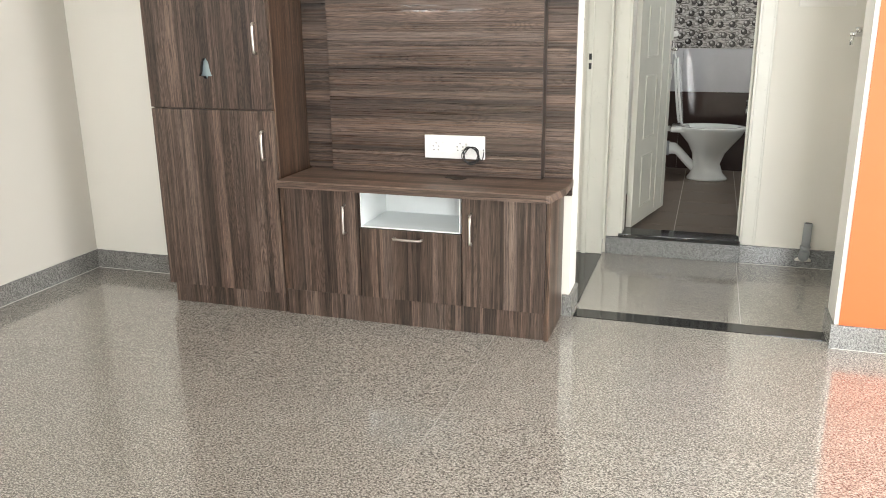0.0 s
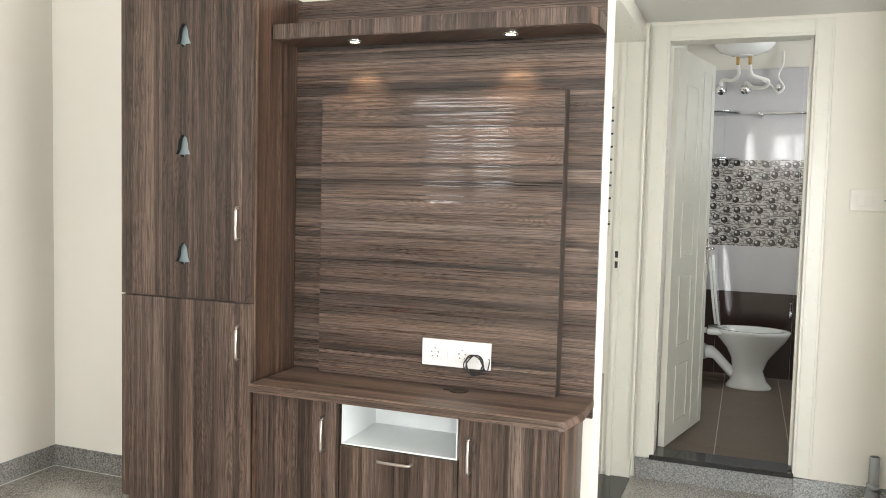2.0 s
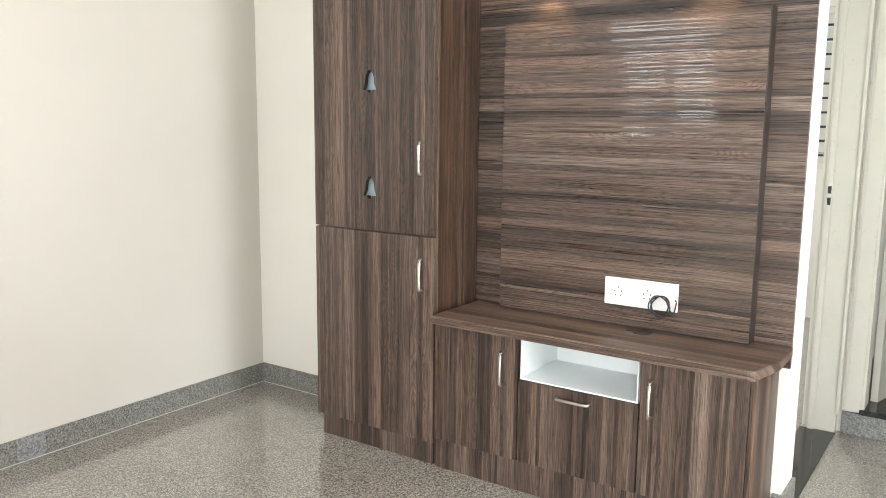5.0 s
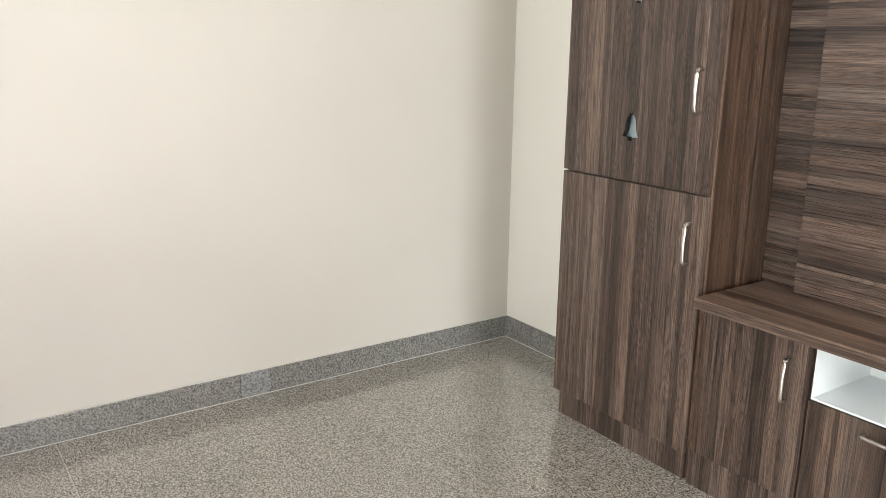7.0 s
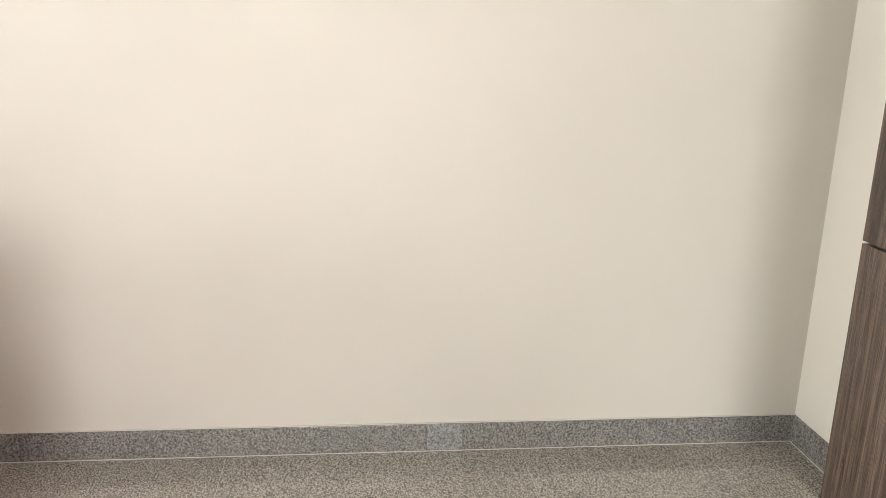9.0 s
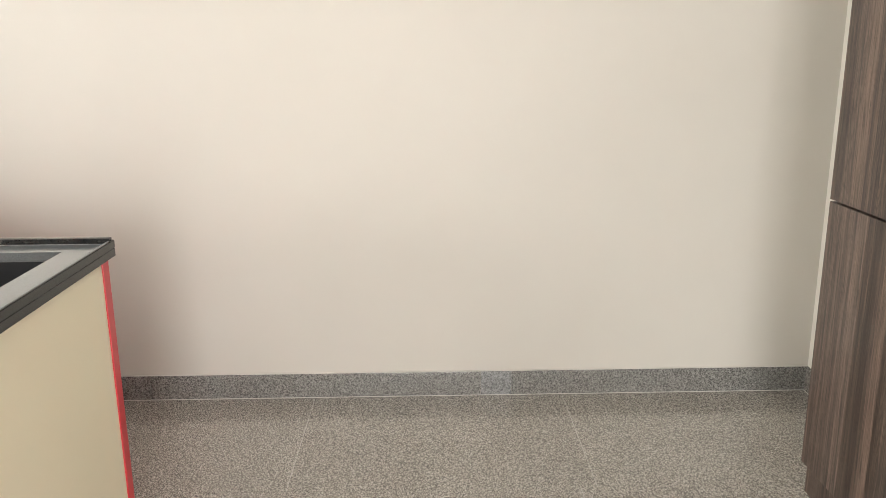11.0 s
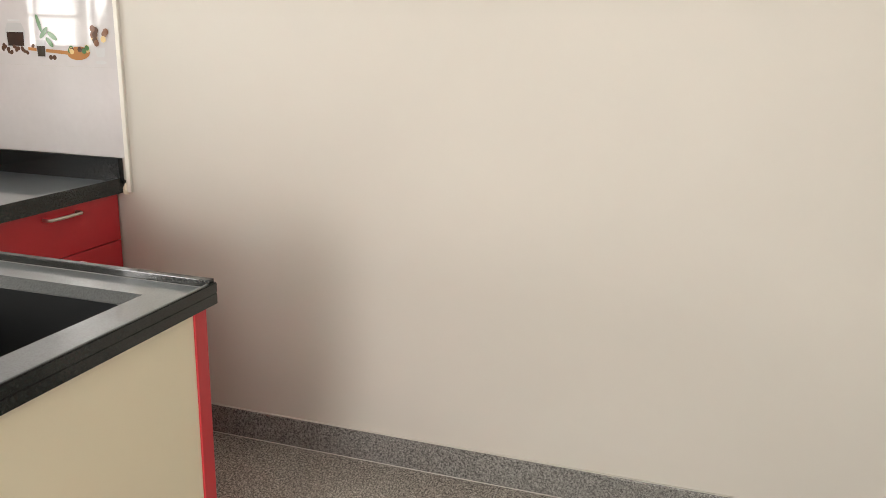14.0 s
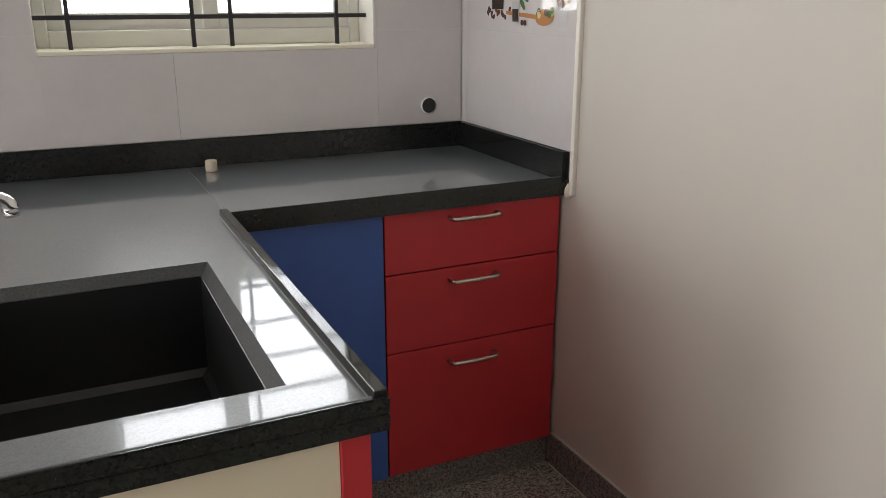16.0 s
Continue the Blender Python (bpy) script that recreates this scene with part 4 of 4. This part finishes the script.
def uleft(v):
    """u at which the west wall stands, at v."""
    return (0.003 + math.sin(KROT) * v) / math.cos(KROT)


FV = 0.605          # cabinet fronts
CV = 0.627          # worktop front
PU0, PU1, PV1 = 0.893, 1.60, 1.573   # peninsula
SU0, SU1, SV0, SV1 = 0.993, 1.455, 0.928, 1.480   # sink hole

# worktop in slabs round the sink hole
wt = thing("kitchen_worktop", K(1.3, 0.7, 0.82), "polished black granite kitchen worktop", "worktop")
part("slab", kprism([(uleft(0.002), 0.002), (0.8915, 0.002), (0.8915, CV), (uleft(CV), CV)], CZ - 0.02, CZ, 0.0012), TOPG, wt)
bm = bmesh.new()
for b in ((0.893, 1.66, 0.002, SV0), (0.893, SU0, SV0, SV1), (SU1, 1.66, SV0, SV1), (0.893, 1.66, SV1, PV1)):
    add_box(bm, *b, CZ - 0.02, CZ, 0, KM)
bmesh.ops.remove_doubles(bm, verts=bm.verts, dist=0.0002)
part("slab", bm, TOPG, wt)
LIP = CZ + 0.012
part("edge_strip", kprism([(uleft(CV), FV + 0.0015), (0.890, FV + 0.0015), (0.890, CV), (uleft(CV), CV)], CZ - 0.038, CZ - 0.0202, 0.0015), BLACKE, wt)
part("edge_strip", kprism([(0.893, CV + 0.006), (0.923, CV + 0.006), (0.923, PV1 - 0.031), (0.893, PV1 - 0.031)], CZ - 0.036, CZ - 0.0202, 0.0015), BLACKE, wt)
part("edge_strip", kprism([(0.893, PV1 - 0.03), (1.66, PV1 - 0.03), (1.66, PV1), (0.893, PV1)], CZ - 0.036, CZ - 0.0202, 0.0015), BLACKE, wt)
# front faces: a polished upper stone over a rougher lower one, rising into a low lip
part("edge_face", kprism([(0.8925, PV1 + 0.0005), (1.66, PV1 + 0.0005), (1.66, PV1 + 0.007), (0.8925, PV1 + 0.007)], CZ - 0.0135, CZ + 0.009, 0.002), BLACKE, wt)
part("edge_face", kprism([(0.8925, PV1 + 0.0005), (1.66, PV1 + 0.0005), (1.66, PV1 + 0.0058), (0.8925, PV1 + 0.0058)], CZ - 0.0365, CZ - 0.0142, 0.001), BLACKE, wt)
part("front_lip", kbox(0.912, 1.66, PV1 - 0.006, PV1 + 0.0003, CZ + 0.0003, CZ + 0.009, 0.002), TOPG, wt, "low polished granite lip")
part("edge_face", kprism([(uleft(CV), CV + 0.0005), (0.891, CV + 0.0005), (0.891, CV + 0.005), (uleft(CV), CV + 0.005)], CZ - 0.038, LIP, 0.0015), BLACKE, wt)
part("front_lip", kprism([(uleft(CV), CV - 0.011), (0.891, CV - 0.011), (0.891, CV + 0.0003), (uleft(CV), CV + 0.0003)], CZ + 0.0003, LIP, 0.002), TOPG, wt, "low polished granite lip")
part("raised_lip", kbox(0.893, 0.911, CV - 0.02, PV1 + 0.0003, CZ + 0.0003, CZ + 0.016, 0.002), BLACKG, wt, "polished black granite lip")
part("sealant", kbox(0.9112, 0.9126, CV - 0.02, PV1 - 0.0065, CZ + 0.0001, CZ + 0.0012), SEAL, wt, "thin grey sealant line")
part("sealant", kbox(0.8917, 0.8928, 0.03, CV - 0.021, CZ - 0.004, CZ + 0.0002), SEAL, wt, "thin grey sealant line")
part("upstand", kprism([(uleft(0.002), 0.002), (1.66, 0.002), (1.66, 0.022), (uleft(0.022), 0.022)], CZ + 0.0003, 0.945, 0.0015), BLACKG, wt)
part("upstand", kprism([(uleft(0.0225), 0.0225), (uleft(0.0225) + 0.02, 0.0225), (uleft(CV + 0.004) + 0.02, CV + 0.004), (uleft(CV + 0.004), CV + 0.004)], CZ + 0.0003, 0.945, 0.0015), BLACKG, wt)

sink = thing("kitchen_sink", K(1.22, 1.20, 0.65), "deep black undermounted kitchen sink", "sink")
bm = bmesh.new()
top, bot = CZ - 0.0205, 0.655
rings = []
for inset, z in ((0.005, bot - 0.01), (0.005, top), (0.018, top), (0.020, bot + 0.012), (0.032, bot)):
    rings.append([bm.verts.new(K(u, v, z)) for u, v in ((SU0 + inset, SV0 + inset), (SU1 - inset, SV0 + inset), (SU1 - inset, SV1 - inset), (SU0 + inset, SV1 - inset))])
for a, b in zip(rings, rings[1:]):
    for i in range(4):
        bm.faces.new((a[i], a[(i + 1) % 4], b[(i + 1) % 4], b[i]))
bm.faces.new(rings[0][::-1])
bm.faces.new(rings[-1])
bmesh.ops.recalc_face_normals(bm, faces=bm.faces)
part("basin", bm, BLACKM, sink)
bm = bmesh.new()
w = 0.016
for pts in ([(SU0, SV0), (SU1, SV0), (SU1 - w, SV0 + w), (SU0 + w, SV0 + w)], [(SU0, SV1), (SU0, SV0), (SU0 + w, SV0 + w), (SU0 + w, SV1 - w)],
            [(SU1, SV1), (SU0, SV1), (SU0 + w, SV1 - w), (SU1 - w, SV1 - w)], [(SU1, SV0), (SU1, SV1), (SU1 - w, SV1 - w), (SU1 - w, SV0 + w)]):
    t = [bm.verts.new(K(*p, CZ - (0.0002 if i < 2 else 0.020))) for i, p in enumerate(pts)]
    b2 = [bm.verts.new(K(*p, CZ - 0.0202)) for p in pts]
    bm.faces.new(t)
    for i in range(4):
        bm.faces.new((t[i], t[(i + 1) % 4], b2[(i + 1) % 4], b2[i]))
bmesh.ops.recalc_face_normals(bm, faces=bm.faces)
part("bevelled_rim", bm, RIMG, sink, "bevelled black granite rim")
part("drain", lathe([(0.001, 0.002), (0.03, 0.002), (0.042, 0.004), (0.045, 0.0), (0.001, 0.0)], 24, tuple(K(1.22, 1.20, bot))), CHROME, sink, "steel drain", True)

# swan-neck tap at the back of the sink
ft = thing("kitchen_tap", K(1.48, 0.69, CZ), "chrome kitchen tap with a curved spout", "tap")
part("base", lathe([(0.026, 0.0), (0.026, 0.012), (0.018, 0.03), (0.016, 0.09), (0.001, 0.092)], 20, tuple(K(1.48, 0.69, CZ))), CHROME, ft, "", True)
part("spout", tube(spline([K(1.48, 0.69, CZ + 0.08), K(1.455, 0.692, CZ + 0.11), K(1.38, 0.695, CZ + 0.115), K(1.318, 0.70, CZ + 0.098), K(1.310, 0.70, CZ + 0.068)], 6), 0.014, 14), CHROME, ft, "", True)
part("lever", tube([K(1.48, 0.69, CZ + 0.09), K(1.50, 0.67, CZ + 0.13)], 0.008, 10), CHROME, ft, "", True)

cap = thing("pipe_cap", K(0.836, 0.09, CZ), "small beige plastic pipe end", "pipe")
part("ring", lathe([(0.011, 0.0), (0.016, 0.0), (0.0165, 0.002), (0.0165, 0.028), (0.015, 0.030), (0.011, 0.030)], 20, tuple(K(0.836, 0.09, CZ))), plain("beige_plastic", (0.62, 0.52, 0.42), 0.45), cap, "", True)

# cabinets below
dk = thing("drawer_cabinet", K(0.3, 0.3, 0), "red laminate three-drawer kitchen cabinet", "cabinet")
part("body", kprism([(uleft(FV) + 0.005, 0.05), (0.517, 0.05), (0.517, FV - 0.02), (uleft(FV) + 0.005, FV - 0.02)], 0.085, 0.80), RED, dk)
ul = uleft(FV) + 0.008
for z0, z1, hz in ((0.6665, 0.818, 0.799), (0.4515, 0.663, 0.632), (0.092, 0.448, 0.402)):
    dr = part("drawer", kbox(ul, 0.519, FV - 0.019, FV, z0, z1 if z1 < 0.8 else 0.8285, 0.0015), RED, dk)
    bar_handle(dr, K(0.342, FV, hz), K(0.207, FV, hz), K(0, 0.028) - K(0, 0))
bk = thing("base_cabinet", K(0.75, 0.3, 0), "blue laminate corner kitchen cabinet", "cabinet")
part("body", kbox(0.522, 0.908, 0.05, FV - 0.02, 0.085, 0.80), BLUE, bk)
part("door", kbox(0.523, 0.922, FV - 0.019, FV, 0.090, 0.8285, 0.0015), BLUE, bk)
solid("kitchen_kickboard", kprism([(uleft(FV) + 0.012, FV - 0.03), (0.933, FV - 0.03), (0.933, FV - 0.012), (uleft(FV) + 0.012, FV - 0.012)], 0.0, 0.086), SKIRT, "grey granite kickboard under the kitchen cabinets", "kickboard", "structure")
pc = thing("sink_cabinet", K(1.4, 1.1, 0), "sink cabinet with a cream end panel and red edge", "cabinet")
# end panel with an uneven upper edge under the stone
ups = random.Random(8)
zt = [CZ - 0.038 - (0.010 * ups.random() if ups.random() > 0.55 else 0.002) for i in range(34)]
bm = bmesh.new()
us = [0.9525 + (1.62 - 0.9525) * i / 33 for i in range(34)]
fr = [[bm.verts.new(K(u, v, z)) for u, z in zip(us, zs)] for v, zs in ((PV1 - 0.012, zt), (PV1 - 0.012, [0.0] * 34), (PV1 - 0.052, [0.0] * 34), (PV1 - 0.052, zt))]
for i in range(33):
    for a, b in ((0, 1), (1, 2), (2, 3), (3, 0)):
        bm.faces.new((fr[a][i], fr[a][i + 1], fr[b][i + 1], fr[b][i]))
bm.faces.new([r[0] for r in fr])
bm.faces.new([r[-1] for r in fr][::-1])
bmesh.ops.recalc_face_normals(bm, faces=bm.faces)
part("end_panel", bm, PANELC, pc, "cream painted end panel with chipped upper edge")
part("red_edge", kbox(0.913, 0.9515, PV1 - 0.05, PV1 - 0.008, 0.0, CZ - 0.0375, 0.0015), RED, pc, "red laminate edge strip")
part("side_panel", kbox(0.915, 0.933, FV + 0.002, PV1 - 0.052, 0.0, CZ - 0.046), RED, pc)
part("far_panel", kbox(1.60, 1.62, 0.05, PV1 - 0.054, 0.0, CZ - 0.022), PANELC, pc)

# window with its grille
kw = thing("window_kitchen", K(0.86, -0.12, WZ0), "sliding kitchen window with white frames", "window", kind="structure")
part("sill", kbox(WU0 + 0.001, WU1 - 0.001, -0.12, 0.010, WZ0 + 0.0002, WZ0 + 0.012, 0.003), SILL, kw)
for a, b, c, d in ((WU0 + .001, WU0 + 0.034, WZ0 + 0.013, WZ1), (WU1 - 0.034, WU1 - .001, WZ0 + 0.013, WZ1), (WU0 + 0.034, WU1 - 0.034, WZ0 + 0.013, WZ0 + 0.058), (WU0 + 0.034, WU1 - 0.034, WZ1 - 0.05, WZ1)):
    part("frame", kbox(a, b, -0.19, -0.122, c, d, 0.004), FRAMEW, kw)
for a, b, v in ((WU0 + 0.034, 0.785, -0.150), (0.77, WU1 - 0.034, -0.180)):
    sashes = part("sash", kbox(a, a + 0.045, v - 0.012, v + 0.012, WZ0 + 0.058, WZ1 - 0.05, 0.003), FRAMEW, kw)
    part("stile", kbox(b - 0.045, b, v - 0.012, v + 0.012, WZ0 + 0.058, WZ1 - 0.05, 0.003), FRAMEW, sashes)
    part("rail", kbox(a + 0.045, b - 0.045, v - 0.012, v + 0.012, WZ0 + 0.058, WZ0 + 0.105, 0.003), FRAMEW, sashes)
    part("rail", kbox(a + 0.045, b - 0.045, v - 0.012, v + 0.012, WZ1 - 0.09, WZ1 - 0.05, 0.003), FRAMEW, sashes)
    pn = part("pane", kbox(a + 0.045, b - 0.045, v - 0.002, v + 0.002, WZ0 + 0.105, WZ1 - 0.09), GLASS, sashes)
    pn.visible_shadow = False
gl = thing("window_grille", K(0.86, -0.06, WZ0), "dark iron window grille of thin bars", "grille")
for z in [WZ0 + 0.095 + 0.125 * i for i in range(9)]:
    part("bar", kbox(WU0 + 0.001, WU1 - 0.001, -0.066, -0.056, z - 0.006, z + 0.006), IRON, gl)
for u in (0.407, 0.724, 0.831, 1.153):
    part("bar", kbox(u - 0.0055, u + 0.0055, -0.0555, -0.0455, WZ0 + 0.012, WZ1), IRON, gl)
hole = thing("vent_hole_ring", K(0.129, 0.01, 1.02), "dark pipe hole in the wall tiles", "pipe")
part("ring", tube([K(0.129, 0.0085, 1.003), K(0.129, 0.014, 1.003)], 0.027, 24), PVCW, hole, "", True)
# black disc set for the dark depth of the hole
part("bore", tube([K(0.129, 0.0142, 1.003), K(0.129, 0.0150, 1.003)], 0.0235, 24), DARKP, hole)
# ---- wall tiles of the kitchen ----
kt = thing("wall_kitchen_tiles", K(0.6, 0, 0.98), "glossy pale grey kitchen wall tiles", "wall tiles", kind="structure")
rows = [(0.947, 1.2384), (1.239, 1.5394), (1.540, 1.8404), (1.841, 2.1405)]
for z0, z1 in rows:
    for u0, u1 in ((0.0112, 0.2994), (0.300, 0.8994), (0.900, 1.4994), (1.500, 1.700)):
        for a, b, c, d in ((u0, min(u1, WU0), z0, z1), (max(u0, WU1), u1, z0, z1), (max(u0, WU0), min(u1, WU1), z0, min(z1, WZ0)), (max(u0, WU0), min(u1, WU1), max(z0, WZ1), z1)):
            if b - a > 0.004 and d - c > 0.004:
                part("tile", kbox(a, b, 0.0005, 0.0085, c, d), KTILE, kt)
TY0, TY1 = KY + 0.012, -3.328
deco = None
for z0, z1 in rows:
    for a, b in ((TY1 - 0.600, TY1), (TY0, TY1 - 0.6015)):
        t = part("tile", box(0.0005, 0.0105, a, b, z0, z1), KTILE, kt)
        if z0 == rows[1][0] and a == TY1 - 0.6:
            deco = t
solid("wall_tile_edge_plaster", box(0.0, 0.013, TY1 + 0.0005, TY1 + 0.017, 0.832, 2.20, 0.003), CREAM, "rough plaster edge beside the wall tiles", "trim", "structure")
# broken mortar where the worktop meets the plaster
rm = random.Random(5)
lump = bmesh.new()
bmesh.ops.create_icosphere(lump, subdivisions=2, radius=1.0)
for v in lump.verts:
    v.co = Vector((0.010 + 0.010 * v.co.x, -3.333 + 0.011 * v.co.y, 0.842 + 0.020 * v.co.z)) + Vector((rm.uniform(-1, 1), rm.uniform(-1, 1), rm.uniform(-1, 1))) * 0.0025
solid("trim_mortar_patch", lump, SILL, "rough broken mortar at the end of the worktop", "trim", "structure")
# dark lump set for the hole in the broken mortar
chip = bmesh.new()
bmesh.ops.create_icosphere(chip, subdivisions=1, radius=1.0)
for v in chip.verts:
    v.co = Vector((0.015 + 0.007 * v.co.x, -3.334 + 0.006 * v.co.y, 0.869 + 0.008 * v.co.z)) + Vector((rm.uniform(-1, 1), rm.uniform(-1, 1), rm.uniform(-1, 1))) * 0.002
solid("trim_stone_chip", chip, BLACKE, "dark chip beside the worktop", "trim", "structure")

# printed picture on one tile: jar, glass, leaves, wooden spoon, beans, dessert cup
PRN = {n: plain("print_" + n, c, 0.12) for n, c in (("coffee", (0.035, 0.02, 0.013)), ("glass", (0.50, 0.50, 0.50)), ("wood", (0.45, 0.20, 0.07)), ("leaf", (0.07, 0.17, 0.06)), ("cream", (0.70, 0.52, 0.25)), ("bean", (0.10, 0.05, 0.03)), ("pale", (0.60, 0.60, 0.60)), ("brown", (0.22, 0.11, 0.07)))}
pr_level = [0.0108]


def printed(shape, mat, name):
    """A flat printed figure on the tile; shape in (metres from the tile's far end, z)."""
    x = pr_level[0]
    pr_level[0] += 0.00006
    bm = bmesh.new()
    f = bm.faces.new([bm.verts.new((x, 0.841 * p[0] - 0.4866, p[1] - 0.050)) for p in shape])
    if f.normal.x < 0:
        f.normal_flip()
    bm.normal_update()
    bmesh.ops.recalc_face_normals(bm, faces=bm.faces)
    part(name, bm, PRN[mat], deco)


def oval(cy, cz, ry, rz, tilt=0.0, n=14):
    c, s = math.cos(tilt), math.sin(tilt)
    return [(cy + c * ry * math.cos(a) - s * rz * math.sin(a), cz + s * ry * math.cos(a) + c * rz * math.sin(a)) for a in [2 * math.pi * i / n for i in range(n)]]


rp2 = random.Random(11)
printed([(-3.905, 1.345), (-3.815, 1.345), (-3.810, 1.40), (-3.825, 1.425), (-3.895, 1.425), (-3.910, 1.40)], "glass", "printed_jar")
printed([(-3.900, 1.350), (-3.820, 1.350), (-3.817, 1.395), (-3.903, 1.395)], "coffee", "printed_coffee")
printed([(-3.890, 1.430), (-3.830, 1.430), (-3.830, 1.436), (-3.890, 1.436)], "pale", "printed_lid")
for i in range(16):
    printed(oval(-3.93 + 0.155 * rp2.random(), 1.327 + 0.024 * rp2.random(), 0.010, 0.007, rp2.uniform(-1, 1), 8), "bean", "printed_bean")
printed([(-3.80, 1.347), (-3.60, 1.338), (-3.60, 1.326), (-3.80, 1.337)], "wood", "printed_handle")
printed(oval(-3.555, 1.332, 0.055, 0.022, 0.06), "wood", "printed_spoon")
for i in range(12):
    printed(oval(-3.595 + 0.085 * rp2.random(), 1.336 + 0.018 * rp2.random(), 0.011, 0.009, 0, 8), ("cream", "leaf", "bean")[i % 3], "printed_nut")
printed([(-3.755, 1.315), (-3.715, 1.315), (-3.710, 1.372), (-3.760, 1.372)], "glass", "printed_glass")
printed([(-3.753, 1.318), (-3.717, 1.318), (-3.714, 1.352), (-3.756, 1.352)], "coffee", "printed_drink")
for cy, cz, r, tl in ((-3.735, 1.425, 0.030, 1.9), (-3.715, 1.395, 0.028, 0.7), (-3.675, 1.385, 0.026, -0.5), (-3.690, 1.365, 0.022, -0.7)):
    printed(oval(cy, cz, r, 0.009, tl), "leaf", "printed_leaf")
for cy in (-3.69, -3.672):
    printed(oval(cy, 1.316, 0.010, 0.008), "bean", "printed_bean")
printed([(-3.475, 1.352), (-3.425, 1.352), (-3.433, 1.322), (-3.467, 1.322)], "pale", "printed_cup")
printed(oval(-3.450, 1.305, 0.026, 0.006), "pale", "printed_foot")
for i in range(14):
    printed(oval(-3.485 + 0.07 * rp2.random(), 1.362 + 0.05 * rp2.random(), 0.013, 0.011, 0, 8), ("brown", "bean", "cream", "brown")[i % 4], "printed_scoop")

# ---- bathroom wall tiles ----
bt = thing("wall_bath_tiles", (3.2, 3.35, 0.1), "banded bathroom wall tiles, dark, pale and pebble print", "wall tiles", kind="structure")
xs = [2.662, 2.9475, 3.4685, 3.9895, 4.348]
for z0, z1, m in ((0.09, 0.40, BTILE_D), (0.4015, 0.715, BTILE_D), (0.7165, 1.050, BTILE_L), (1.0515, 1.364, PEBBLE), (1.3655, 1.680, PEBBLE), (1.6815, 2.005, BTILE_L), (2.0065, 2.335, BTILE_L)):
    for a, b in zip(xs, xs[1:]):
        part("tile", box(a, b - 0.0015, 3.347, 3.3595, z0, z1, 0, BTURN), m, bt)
bfl = thing("floor_bath_tiles", (3.2, 2.2, BZ), "matt brown bathroom floor tiles", "floor tiles", kind="structure")
for j, (y0, y1) in enumerate(((1.162, 1.40), (1.405, 1.74), (1.745, 2.08), (2.085, 2.42), (2.425, 2.76), (2.765, 3.10), (3.105, 3.345))):
    for a, b in ((2.662, 3.0265), (3.0315, 3.39), (3.395, 3.86), (3.865, 4.348)):
        part("tile", box(a, b, y0, y1, BZ - 0.0012, BZ), BFLOOR, bfl)

# ---- skirtings ----
SK = 0.101


def skirting(name, pieces, stone=SKIRT):
    s = thing(name, (0, 0, 0), "grey speckled granite skirting", "skirting", kind="structure")
    for p in pieces:
        part("stone", box(*p, 0.0, SK, 0.0012), SKIRT_P if p[1] == 0.0125 else stone, s)


skirting("baseboard_west", [(0.0005, 0.012, -1.209, -0.0005), (0.0005, 0.0125, -1.334, -1.2105), (0.0005, 0.012, -2.658, -1.3355), (0.0005, 0.012, -3.366, -2.660)])
skirting("baseboard_north", [(0.0125, 0.742, -0.012, -0.0005)])
skirting("baseboard_pier", [(2.603, 2.6455, -0.052, -0.0402), (2.6322, 2.6455, -0.0398, 0.14)])
skirting("baseboard_orange", [(3.708, 4.40, -0.116, -0.1042), (3.708, 3.7198, -0.104, 0.10)])
skirting("baseboard_passage", [(3.386, 3.86, 1.021, 1.0345), (3.8585, 3.8698, 0.101, 1.0205)], SKIRT_P)

# ---- floor slabs ----
fl = solid("floor", box(-0.2, 6.4, -5.3, 3.5, -0.12, -0.0012), JOINT, "polished grey granite slab floor with fine pale joints", "floor", "structure")
J = 0.0022
xj = [0.0, 0.725, 2.374, 4.02, 5.67, 6.3]
yjs = [[-5.1, -4.02, -3.01, -2.006, -1.006, 0.0], [-5.1, -4.09, -3.07, -2.08, -1.061, 0.0], [-5.1, -4.15, -3.13, -2.11, -1.09, 0.0], [-5.1, -4.1, -3.1, -2.1, -1.1, 0.0], [-5.1, -4.1, -3.1, -2.1, -1.1, 0.0]]
for x0, x1, yj in zip(xj, xj[1:], yjs):
    for y0, y1 in zip(yj, yj[1:]):
        part("slab", box(x0 + J / 2, x1 - J / 2, y0 + J / 2, y1 - J / 2, -0.0011, 0.0), FLOOR, fl)
part("slab", box(2.6505, 3.375, 0.0595, 1.03, -0.0011, 0.0), FLOOR, fl)
part("slab", box(3.377, 3.87, 0.0595, 1.03, -0.0011, 0.0), FLOOR, fl)
part("slab", box(-0.1, 2.499, 0.14, 3.36, -0.0011, 0.0), FLOOR, fl)
# pale filler run along the foot and top of the skirtings
fil = thing("trim_skirting_filler", (0, 0, 0), "pale filler line along the skirting", "trim", kind="structure")
for b in ((0.0122, 0.0145, -3.366, -0.014, 0.0002, 0.0022), (0.0146, 0.742, -0.0145, -0.0122, 0.0002, 0.0022), (3.386, 3.858, 1.0185, 1.0208, 0.0002, 0.0022), (3.72, 4.40, -0.1185, -0.1162, 0.0002, 0.0022),
          (0.0005, 0.0075, -3.366, -0.0005, SK + 0.0002, SK + 0.0022)):
    part("filler", box(*b), GROUT, fil)
